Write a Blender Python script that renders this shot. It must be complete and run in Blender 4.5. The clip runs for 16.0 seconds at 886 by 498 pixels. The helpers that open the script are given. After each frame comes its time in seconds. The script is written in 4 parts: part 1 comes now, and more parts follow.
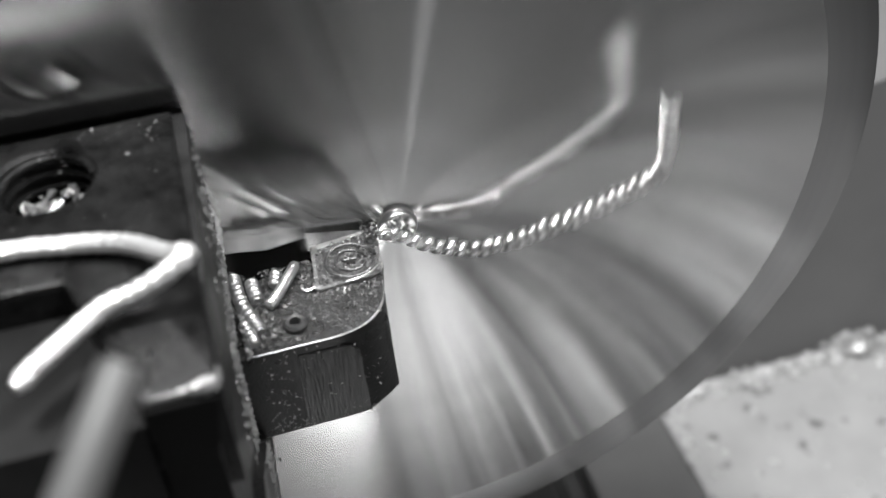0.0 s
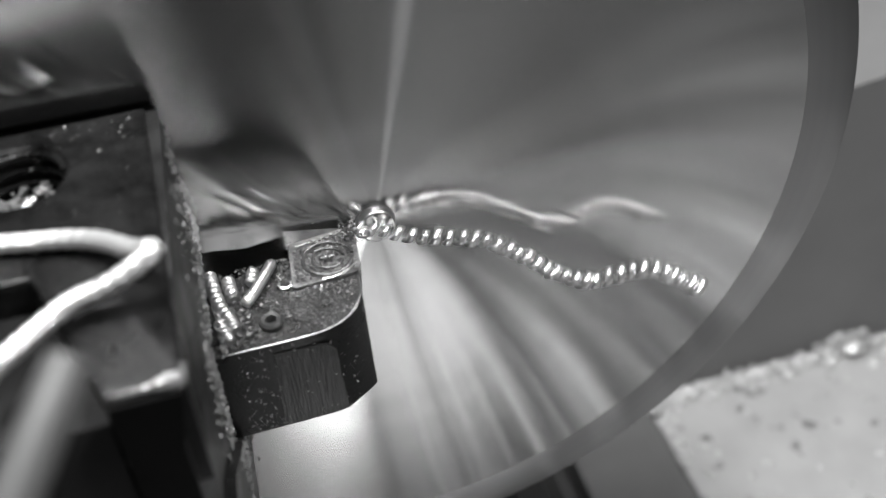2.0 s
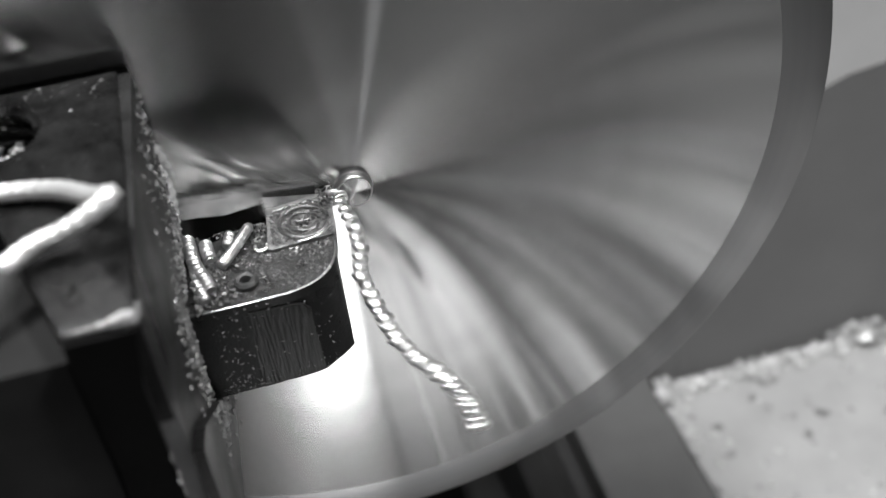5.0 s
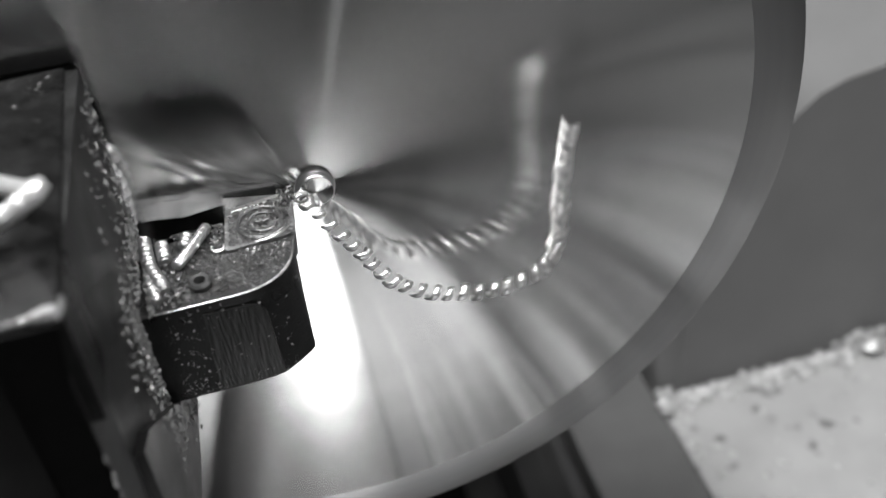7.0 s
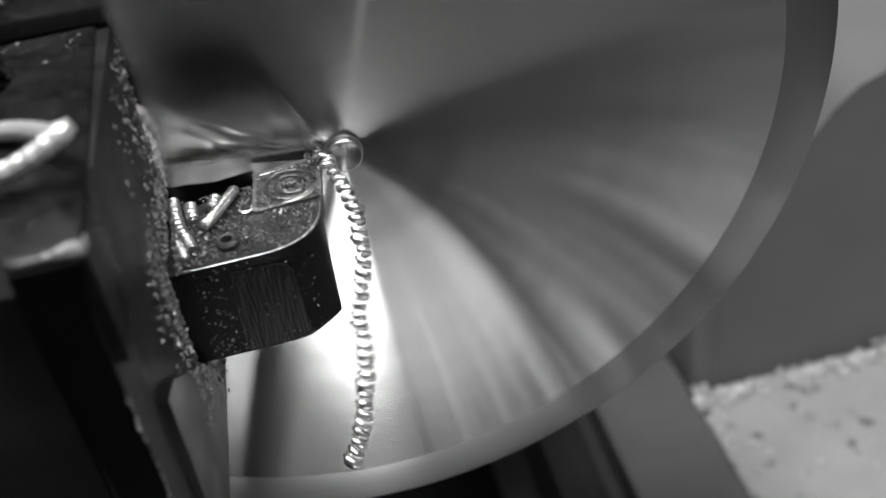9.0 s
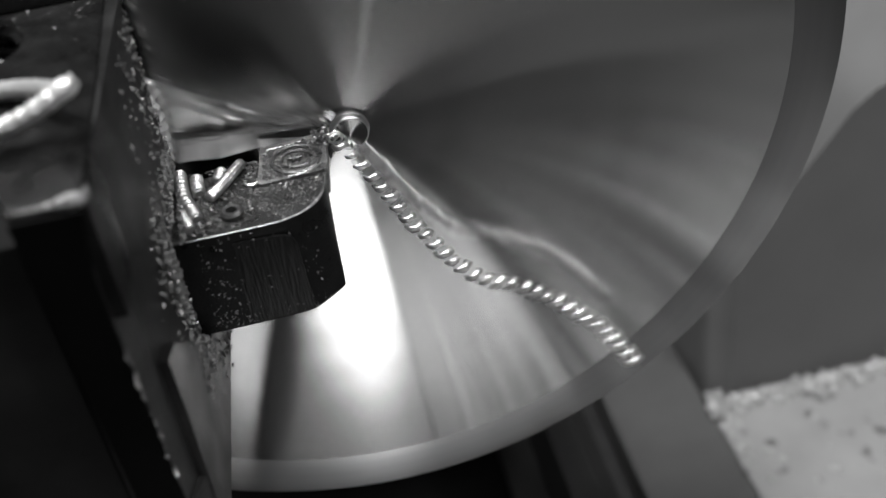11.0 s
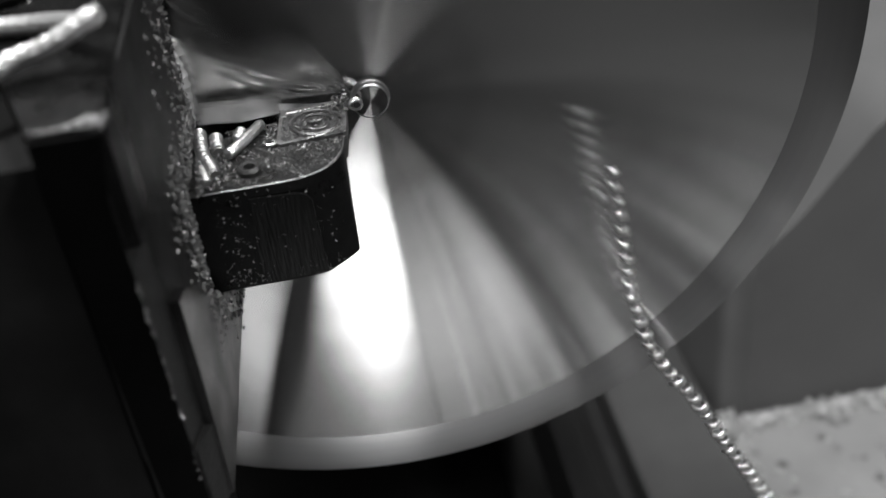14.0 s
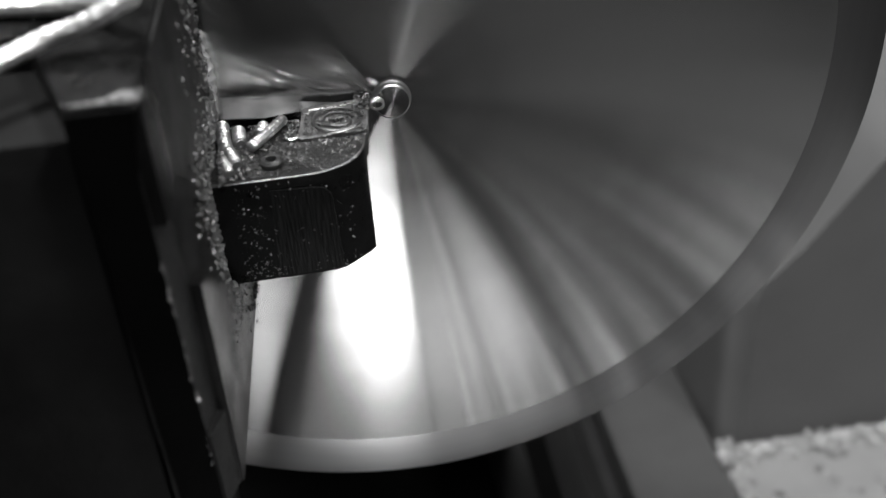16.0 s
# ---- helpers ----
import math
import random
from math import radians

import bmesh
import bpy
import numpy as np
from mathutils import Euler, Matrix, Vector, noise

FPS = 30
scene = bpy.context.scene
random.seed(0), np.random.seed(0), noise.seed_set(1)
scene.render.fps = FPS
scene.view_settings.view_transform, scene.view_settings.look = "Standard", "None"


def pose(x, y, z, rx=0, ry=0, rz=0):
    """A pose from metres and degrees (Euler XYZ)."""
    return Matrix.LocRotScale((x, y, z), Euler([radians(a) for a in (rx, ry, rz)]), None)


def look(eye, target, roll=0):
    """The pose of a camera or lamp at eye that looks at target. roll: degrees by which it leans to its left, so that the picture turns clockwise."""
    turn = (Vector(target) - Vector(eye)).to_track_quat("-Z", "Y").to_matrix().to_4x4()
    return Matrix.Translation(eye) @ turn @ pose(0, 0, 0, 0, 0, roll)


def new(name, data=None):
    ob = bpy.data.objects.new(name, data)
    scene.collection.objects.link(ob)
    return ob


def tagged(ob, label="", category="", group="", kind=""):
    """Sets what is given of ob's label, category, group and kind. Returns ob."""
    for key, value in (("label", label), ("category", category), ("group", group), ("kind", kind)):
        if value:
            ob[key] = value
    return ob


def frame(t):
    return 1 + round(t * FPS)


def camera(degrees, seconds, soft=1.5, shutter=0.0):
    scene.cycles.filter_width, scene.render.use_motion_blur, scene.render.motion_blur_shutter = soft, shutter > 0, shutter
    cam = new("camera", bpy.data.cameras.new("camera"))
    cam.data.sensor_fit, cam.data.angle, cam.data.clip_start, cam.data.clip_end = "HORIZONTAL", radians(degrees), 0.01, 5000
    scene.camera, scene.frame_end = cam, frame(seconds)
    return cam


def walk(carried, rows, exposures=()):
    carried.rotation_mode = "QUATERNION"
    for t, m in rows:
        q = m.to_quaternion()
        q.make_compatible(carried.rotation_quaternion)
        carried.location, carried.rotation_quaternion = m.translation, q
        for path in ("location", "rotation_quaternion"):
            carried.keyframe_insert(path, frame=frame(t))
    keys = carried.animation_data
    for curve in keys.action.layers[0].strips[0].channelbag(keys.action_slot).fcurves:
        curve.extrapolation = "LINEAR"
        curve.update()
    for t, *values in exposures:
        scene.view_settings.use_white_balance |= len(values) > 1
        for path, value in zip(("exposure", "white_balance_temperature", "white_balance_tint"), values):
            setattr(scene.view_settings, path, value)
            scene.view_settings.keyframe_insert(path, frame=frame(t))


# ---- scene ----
# ---- camera ----
cam = camera(44.40, 16.0, soft=1.5, shutter=0.3)
cam.data.dof.use_dof = True
cam.data.dof.focus_distance = 0.104
cam.data.dof.aperture_fstop = 30.0
walk(cam, [
    (0.0, pose(-0.01428, -0.07854, 0.06467, 48.77, 2.98, -16.15)),
    (0.5, pose(-0.01405, -0.07870, 0.06402, 49.10, 2.98, -16.09)),
    (1.0, pose(-0.01344, -0.07881, 0.06385, 49.06, 3.08, -16.11)),
    (1.5, pose(-0.01284, -0.07923, 0.06445, 49.00, 3.10, -16.11)),
    (2.0, pose(-0.01240, -0.07915, 0.06400, 48.93, 3.05, -16.18)),
    (2.5, pose(-0.01210, -0.07936, 0.06337, 48.92, 3.12, -16.35)),
    (3.0, pose(-0.01168, -0.08020, 0.06330, 48.89, 3.18, -16.27)),
    (3.5, pose(-0.01131, -0.08045, 0.06276, 48.60, 3.25, -16.20)),
    (4.0, pose(-0.01033, -0.08185, 0.06217, 49.04, 3.79, -15.98)),
    (6.5, pose(-0.00577, -0.08448, 0.05950, 49.83, 4.99, -14.78)),
    (7.0, pose(-0.00404, -0.08450, 0.05846, 50.32, 5.38, -14.87)),
    (7.5, pose(-0.00359, -0.08563, 0.05753, 50.38, 5.69, -14.65)),
    (8.0, pose(-0.00393, -0.08636, 0.05615, 50.58, 5.82, -14.05)),
    (8.5, pose(-0.00373, -0.08645, 0.05546, 50.66, 6.02, -13.32)),
    (9.0, pose(-0.00386, -0.08721, 0.05513, 51.06, 6.42, -13.01)),
    (11.5, pose(-0.00315, -0.09037, 0.05173, 52.19, 6.15, -11.03)),
    (12.0, pose(-0.00304, -0.09092, 0.05112, 52.25, 5.80, -10.36)),
    (12.5, pose(-0.00315, -0.09121, 0.04965, 52.58, 5.87, -10.21)),
    (13.0, pose(-0.00349, -0.09208, 0.04881, 53.01, 5.80, -10.11)),
    (13.5, pose(-0.00377, -0.09257, 0.04872, 53.38, 5.53, -9.83)),
    (14.0, pose(-0.00412, -0.09306, 0.04788, 53.90, 5.22, -9.60)),
    (14.5, pose(-0.00429, -0.09346, 0.04735, 54.43, 5.01, -9.47)),
    (15.0, pose(-0.00520, -0.09434, 0.04678, 55.06, 4.76, -9.43)),
    (15.5, pose(-0.00586, -0.09442, 0.04609, 55.46, 4.24, -9.21)),
    (16.0, pose(-0.00613, -0.09485, 0.04641, 55.47, 3.42, -8.44)),
], exposures=[(0.0, 0.46), (1.5, 0.4), (3.5, 0.38), (5.0, 0.4), (6.6, 0.38), (7.3, 0.27), (8.2, 0.3), (8.7, 0.05), (11.5, -0.15), (13.0, -0.22), (15.2, -0.24), (16.0, -0.15)])

MM = 0.001

# ---- world and lamps ----
world = bpy.data.worlds.new("workshop_air")
scene.world = world
world.use_nodes = True
world.node_tree.nodes["Background"].inputs["Color"].default_value = (0.5, 0.5, 0.5, 1)
world.node_tree.nodes["Background"].inputs["Strength"].default_value = 0.03


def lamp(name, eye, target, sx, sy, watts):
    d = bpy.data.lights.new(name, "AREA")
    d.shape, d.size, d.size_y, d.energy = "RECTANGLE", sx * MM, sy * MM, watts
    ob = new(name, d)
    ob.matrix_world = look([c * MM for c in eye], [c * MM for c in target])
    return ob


lamp("ceiling_tube_light", (-200, -300, 1500), (0, 0, 0), 1200, 200, 15.0)
lamp("machine_work_light", (-85, 25, 430), (0, -10, 0), 60, 60, 1.8)
lamp("side_work_light", (170, -70, 330), (-10, -12, 0), 40, 40, 1.1)
# Unseen fill lamps, added low in front to put bright wedges on the disc.
low = lamp("low_wedge_fill", (-2.4, -60, -60), (-1, 0, -18), 12.5, 29, 0.0041)
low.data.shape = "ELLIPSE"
side = lamp("low_side_fill", (-22, -60, -62), (-16, 0, -22), 6, 28, 0.001)
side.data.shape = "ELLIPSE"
wide = lamp("low_wide_fill", (14, -60, -73), (6, 0, -28), 22, 26, 0.0006)
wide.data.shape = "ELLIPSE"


# ---- materials ----
def material(name, base, rough=0.5, metal=0.0, grain=0.0, grain_scale=400.0, bump=0.0, bump_scale=1500.0,
             stretch=(1, 1, 1), spots=0.0, spec=0.5, rough_var=0.0, stain_scale=60.0, coat=0.0):
    """Grey surface with stains at a coarse scale, grain and relief at a fine one."""
    m = bpy.data.materials.new(name)
    m.use_nodes = True
    n, l = m.node_tree.nodes, m.node_tree.links
    b = n["Principled BSDF"]
    b.inputs["Metallic"].default_value = metal
    b.inputs["Roughness"].default_value = rough
    b.inputs["Coat Weight"].default_value = coat
    b.inputs["Specular IOR Level"].default_value = spec
    tc = n.new("ShaderNodeTexCoord")
    mp = n.new("ShaderNodeMapping")
    mp.inputs["Scale"].default_value = stretch
    l.new(tc.outputs["Object"], mp.inputs["Vector"])
    fine = n.new("ShaderNodeTexNoise")
    fine.inputs["Scale"].default_value, fine.inputs["Detail"].default_value = grain_scale, 4
    l.new(mp.outputs["Vector"], fine.inputs["Vector"])
    coarse = n.new("ShaderNodeTexNoise")
    coarse.inputs["Scale"].default_value, coarse.inputs["Detail"].default_value = stain_scale, 3
    l.new(tc.outputs["Object"], coarse.inputs["Vector"])
    add = n.new("ShaderNodeMath")
    add.operation = "ADD"
    l.new(fine.outputs["Fac"], add.inputs[0])
    l.new(coarse.outputs["Fac"], add.inputs[1])
    ramp = n.new("ShaderNodeMapRange")
    ramp.inputs["From Min"].default_value, ramp.inputs["From Max"].default_value = 0.6, 1.4
    ramp.inputs["To Min"].default_value, ramp.inputs["To Max"].default_value = base * (1 - grain), base * (1 + grain)
    l.new(add.outputs[0], ramp.inputs["Value"])
    last = ramp.outputs["Result"]
    if spots:
        v = n.new("ShaderNodeTexNoise")
        v.inputs["Scale"].default_value, v.inputs["Detail"].default_value = spots, 1
        l.new(tc.outputs["Object"], v.inputs["Vector"])
        cut = n.new("ShaderNodeMapRange")
        cut.inputs["From Min"].default_value, cut.inputs["From Max"].default_value = 0.66, 0.74
        cut.inputs["To Min"].default_value, cut.inputs["To Max"].default_value = 1.0, 0.45
        l.new(v.outputs["Fac"], cut.inputs["Value"])
        mul = n.new("ShaderNodeMath")
        mul.operation = "MULTIPLY"
        l.new(last, mul.inputs[0])
        l.new(cut.outputs["Result"], mul.inputs[1])
        last = mul.outputs[0]
    grey = n.new("ShaderNodeCombineColor")
    for k in range(3):
        l.new(last, grey.inputs[k])
    l.new(grey.outputs["Color"], b.inputs["Base Color"])
    if rough_var:
        rr = n.new("ShaderNodeMapRange")
        rr.inputs["From Min"].default_value, rr.inputs["From Max"].default_value = 0.3, 0.7
        rr.inputs["To Min"].default_value, rr.inputs["To Max"].default_value = max(0.02, rough - rough_var), rough + rough_var
        l.new(coarse.outputs["Fac"], rr.inputs["Value"])
        l.new(rr.outputs["Result"], b.inputs["Roughness"])
    if bump:
        f2 = n.new("ShaderNodeTexNoise")
        f2.inputs["Scale"].default_value, f2.inputs["Detail"].default_value = bump_scale, 3
        l.new(mp.outputs["Vector"], f2.inputs["Vector"])
        bp = n.new("ShaderNodeBump")
        bp.inputs["Strength"].default_value, bp.inputs["Distance"].default_value = bump, 0.0003
        l.new(f2.outputs["Fac"], bp.inputs["Height"])
        l.new(bp.outputs["Normal"], b.inputs["Normal"])
    return m


def turned_metal(name, base, rough, aniso, rings, wave=0.0):
    """Metal turned on a lathe about Y: fine concentric grooves spread the light along the radius."""
    m = bpy.data.materials.new(name)
    m.use_nodes = True
    n, l = m.node_tree.nodes, m.node_tree.links
    n.remove(n["Principled BSDF"])
    b = n.new("ShaderNodeBsdfAnisotropic")
    b.distribution = "BECKMANN"
    b.inputs["Anisotropy"].default_value = aniso
    tail = n.new("ShaderNodeBsdfAnisotropic")
    tail.distribution = "GGX"
    tail.inputs["Roughness"].default_value, tail.inputs["Anisotropy"].default_value = rough * 1.25, aniso + 0.05
    both = n.new("ShaderNodeMixShader")
    both.inputs["Fac"].default_value = 0.35
    l.new(b.outputs["BSDF"], both.inputs[1])
    l.new(tail.outputs["BSDF"], both.inputs[2])
    l.new(both.outputs["Shader"], n["Material Output"].inputs["Surface"])
    tg = n.new("ShaderNodeTangent")
    tg.direction_type, tg.axis = "RADIAL", "Y"
    l.new(tg.outputs["Tangent"], b.inputs["Tangent"])
    l.new(tg.outputs["Tangent"], tail.inputs["Tangent"])
    tc = n.new("ShaderNodeTexCoord")
    sp = n.new("ShaderNodeSeparateXYZ")
    l.new(tc.outputs["Object"], sp.inputs[0])
    cx = n.new("ShaderNodeCombineXYZ")
    l.new(sp.outputs["X"], cx.inputs["X"])
    l.new(sp.outputs["Z"], cx.inputs["Z"])
    ln = n.new("ShaderNodeVectorMath")
    ln.operation = "LENGTH"
    l.new(cx.outputs[0], ln.inputs[0])
    nz = n.new("ShaderNodeTexNoise")
    nz.noise_dimensions = "1D"
    nz.inputs["Scale"].default_value, nz.inputs["Detail"].default_value = rings, 6
    l.new(ln.outputs["Value"], nz.inputs["W"])
    rr = n.new("ShaderNodeMapRange")
    rr.inputs["From Min"].default_value, rr.inputs["From Max"].default_value = 0.3, 0.7
    rr.inputs["To Min"].default_value, rr.inputs["To Max"].default_value = rough - 0.003, rough + 0.003
    l.new(nz.outputs["Fac"], rr.inputs["Value"])
    l.new(rr.outputs["Result"], b.inputs["Roughness"])
    if wave:
        w1 = n.new("ShaderNodeTexNoise")
        w1.noise_dimensions = "1D"
        w1.inputs["Scale"].default_value, w1.inputs["Detail"].default_value = 130, 1
        l.new(ln.outputs["Value"], w1.inputs["W"])
        bp = n.new("ShaderNodeBump")
        bp.inputs["Strength"].default_value, bp.inputs["Distance"].default_value = 1.0, wave
        l.new(w1.outputs["Fac"], bp.inputs["Height"])
        l.new(bp.outputs["Normal"], b.inputs["Normal"])
    cc = n.new("ShaderNodeMapRange")
    cc.inputs["From Min"].default_value, cc.inputs["From Max"].default_value = 0.3, 0.7
    cc.inputs["To Min"].default_value, cc.inputs["To Max"].default_value = base * 0.98, base * 1.02
    l.new(nz.outputs["Fac"], cc.inputs["Value"])
    grey = n.new("ShaderNodeCombineColor")
    for k in range(3):
        l.new(cc.outputs["Result"], grey.inputs[k])
    l.new(grey.outputs["Color"], b.inputs["Color"])
    l.new(grey.outputs["Color"], tail.inputs["Color"])
    return m


M_FACE = turned_metal("turned_face", 0.62, 0.128, 0.8, 2500, 0.00008)
M_RIM = turned_metal("turned_rim", 0.44, 0.23, 0.68, 900)
M_BOSS = material("polished_boss", 0.7, 0.3, 1.0, 0.03, 900)
M_CHIP = material("bright_chip_metal", 0.88, 0.32, 1.0, 0.1, 2500, 0.3, 3000)
M_COILCHIP = material("grey_chip_metal", 0.48, 0.42, 1.0, 0.25, 1500, 0.3, 3000)
M_LONGCHIP = material("pale_chip_metal", 0.88, 0.4, 0.8, 0.1, 2500, 0.4, 2500)
M_RIBBON = material("bright_ribbon_metal", 0.96, 0.37, 1.0, 0.1, 2500, 0.15, 2500)
M_OXIDE = material("black_oxide_steel", 0.006, 0.34, 0.0, 0.5, 900, 0.12, 4000, spec=0.15, rough_var=0.1, stain_scale=300)
M_TOP = material("oily_dark_steel", 0.018, 0.34, 0.2, 0.6, 1200, 0.6, 3500, rough_var=0.12, stain_scale=400)
M_FLAT = material("brushed_dark_steel", 0.01, 0.3, 0.1, 0.5, 2500, 0.4, 2600, spec=0.22, stretch=(1.6, 1, 0.15), stain_scale=300)
M_INSERT = material("coated_carbide", 0.16, 0.4, 0.6, 0.5, 1500, 0.8, 3000, rough_var=0.12, stain_scale=500)
M_EDGE = material("ground_steel_edge", 0.55, 0.35, 1.0, 0.1, 2000)
M_POST = material("blued_post_steel", 0.009, 0.33, 0.2, 0.85, 700, 0.35, 2500, spec=0.15, rough_var=0.14, stain_scale=160)
M_PLATE = material("scuffed_plate_steel", 0.019, 0.42, 0.25, 0.7, 300, 0.3, 2500, rough_var=0.12, stain_scale=130)
M_POSTSIDE = material("worn_and_lit_post_steel", 0.012, 0.42, 0.3, 0.45, 500, 0.3, 2500, rough_var=0.1, stain_scale=150)
M_ARRIS = material("scuffed_steel_edge", 0.3, 0.45, 0.8, 0.7, 600, 0.4, 1500, stain_scale=250)
# Pale base that brightens the tool's mirror image in the disc.
M_STRIP = material("pale_rear_reflector", 0.85, 0.45, 0.2, 0.9, 350, 0.3, 1200, stain_scale=200)
M_COLUMN = material("dark_column_casting", 0.009, 0.6, 0.0, 0.5, 300, 0.2, 900, spec=0.1, stain_scale=80)
# Near-black base that also stands for the shade inside the bed gap.
M_BLACK = material("black_casting_and_shade", 0.003, 0.6, 0.0, 0.5, 200, 0.2, 1500, spec=0.05)
M_BED = material("pale_ground_way", 0.29, 0.5, 0.0, 0.14, 120, 0.15, 800, spots=260, stain_scale=40)
M_WAY = material("grey_bed_way", 0.098, 0.5, 0.1, 0.12, 150, 0.15, 900, stain_scale=40)
# Apron greys of the made-up carriage, set for the disc's reflection.
M_SADDLETOP = material("mottled_carriage_tone", 0.16, 0.5, 0.0, 0.9, 90, 0.2, 500, stain_scale=45)
M_SADDLEPALE = material("pale_carriage_tone", 0.75, 0.5, 0.0, 0.6, 110, 0.2, 500, stretch=(1, 0.5, 1), stain_scale=60)
M_WAYMID = material("streaked_grey_way", 0.17, 0.5, 0.0, 0.85, 70, 0.2, 500, stretch=(0.25, 1, 1), stain_scale=40)
M_RAIL = material("dark_bed_rail", 0.03, 0.45, 0.1, 0.3, 200, 0.1, 900)
M_HEAD = material("grey_painted_casting", 0.14, 0.5, 0.0, 0.1, 90, 0.12, 700, stain_scale=20)
M_SLIDE = material("dark_slide_casting", 0.008, 0.5, 0.1, 0.4, 120, 0.15, 900, stain_scale=40)
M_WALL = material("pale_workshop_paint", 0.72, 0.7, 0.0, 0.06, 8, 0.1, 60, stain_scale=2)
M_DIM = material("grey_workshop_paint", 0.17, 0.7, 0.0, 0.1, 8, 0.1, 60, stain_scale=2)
M_EAST = material("reflected_wall_grey", 0.4, 0.7, 0.0, 0.1, 8, 0.1, 60, stain_scale=2)
# Dim and bright land tones that become streaks on the disc.
M_SADDLE2 = material("dim_carriage_tone", 0.3, 0.5, 0.0, 0.3, 60, 0.2, 500, stretch=(1, 0.1, 1), stain_scale=25)
M_SADDLE = material("bright_carriage_tone", 0.95, 0.5, 0.0, 0.55, 60, 0.2, 500, stretch=(1, 0.35, 1), stain_scale=45)
M_FLOOR = material("workshop_concrete", 0.12, 0.8, 0.0, 0.2, 10, 0.2, 60, stain_scale=2)
M_ROD = material("pale_plastic_hose", 0.075, 0.45, 0.0, 0.05, 200)
M_SCREW = material("set_screw_steel", 0.09, 0.38, 0.7, 0.3, 600, 0.3, 2500)


# ---- mesh helpers, in millimetres of the world ----
def thing(name, at, label, category, group="", kind=""):
    ob = new(name)
    ob.empty_display_size = 0.002
    ob.location = [c * MM for c in at]
    return tagged(ob, label, category, group, kind)


def part(name, bm, mat, parent=None, label="", smooth=True, at=None):
    """One mesh object from a bmesh in world millimetres, under parent."""
    if at is None:
        at = Vector((0, 0, 0))
        p = parent
        while p is not None:
            at = at + p.location / MM
            p = p.parent
    at = Vector(at)
    bmesh.ops.translate(bm, verts=bm.verts, vec=-at)
    bmesh.ops.scale(bm, verts=bm.verts, vec=(MM, MM, MM))
    bmesh.ops.recalc_face_normals(bm, faces=bm.faces)
    me = bpy.data.meshes.new(name)
    bm.to_mesh(me)
    bm.free()
    me.materials.append(mat)
    if smooth:
        for f in me.polygons:
            f.use_smooth = True
        me.set_sharp_from_angle(angle=radians(35))
    ob = new(name, me)
    ob.parent = parent
    if label:
        ob["label"] = label
    return ob


def solo(name, bm, mat, at, label, category, group="", kind="", smooth=True):
    """A thing that is one mesh, with its origin at at."""
    ob = part(name, bm, mat, None, "", smooth, at)
    ob.location = [c * MM for c in at]
    return tagged(ob, label, category, group, kind)


def box(bm, x0, x1, y0, y1, z0, z1, bev=0.0, seg=2):
    r = bmesh.ops.create_cube(bm, size=1)
    vs = r["verts"]
    for v in vs:
        v.co = Vector((x0 + (v.co.x + 0.5) * (x1 - x0), y0 + (v.co.y + 0.5) * (y1 - y0), z0 + (v.co.z + 0.5) * (z1 - z0)))
    if bev:
        es = list({e for v in vs for e in v.link_edges})
        bmesh.ops.bevel(bm, geom=es, offset=bev, segments=seg, affect="EDGES", profile=0.5)
    return bm


def loft(bm, rings, cap=True):
    """Closed skin through rings of equal numbers of points."""
    vs = [[bm.verts.new(p) for p in r] for r in rings]
    k = len(vs[0])
    for a, b in zip(vs, vs[1:]):
        for i in range(k):
            bm.faces.new((a[i], a[(i + 1) % k], b[(i + 1) % k], b[i]))
    if cap:
        bm.faces.new(vs[0])
        bm.faces.new(vs[-1])
    return bm


def spun(bm, profile, sides=96, cap=True):
    """Turned about the Y axis: profile of (radius, y)."""
    rings = [[(r * math.cos(2 * math.pi * i / sides), y, r * math.sin(2 * math.pi * i / sides)) for i in range(sides)] for r, y in profile]
    return loft(bm, rings, cap)


def tube(bm, path, radius, sides=8, cap=True):
    """Round bar along a path; radius a number or a function of 0..1."""
    pts = [Vector(p) for p in path]
    rings, up = [], Vector((0.13, 0.2, 1)).normalized()
    for i, p in enumerate(pts):
        d = (pts[min(i + 1, len(pts) - 1)] - pts[max(i - 1, 0)]).normalized()
        up = (up - d * up.dot(d)).normalized()
        s = d.cross(up)
        r = radius(i / (len(pts) - 1)) if callable(radius) else radius
        rings.append([p + r * (math.cos(2 * math.pi * k / sides) * up + math.sin(2 * math.pi * k / sides) * s) for k in range(sides)])
    return loft(bm, rings, cap)


def smooth_path(pts, n):
    """Catmull-Rom through pts, n points in all."""
    P = [Vector(p) for p in pts]
    P = [2 * P[0] - P[1]] + P + [2 * P[-1] - P[-2]]
    out = []
    for k in range(n):
        u = k / (n - 1) * (len(P) - 3)
        i = min(int(u), len(P) - 4)
        t = u - i
        a, b, c, d = P[i:i + 4]
        out.append(0.5 * (2 * b + (c - a) * t + (2 * a - 5 * b + 4 * c - d) * t * t + (3 * b - a - 3 * c + d) * t ** 3))
    return out


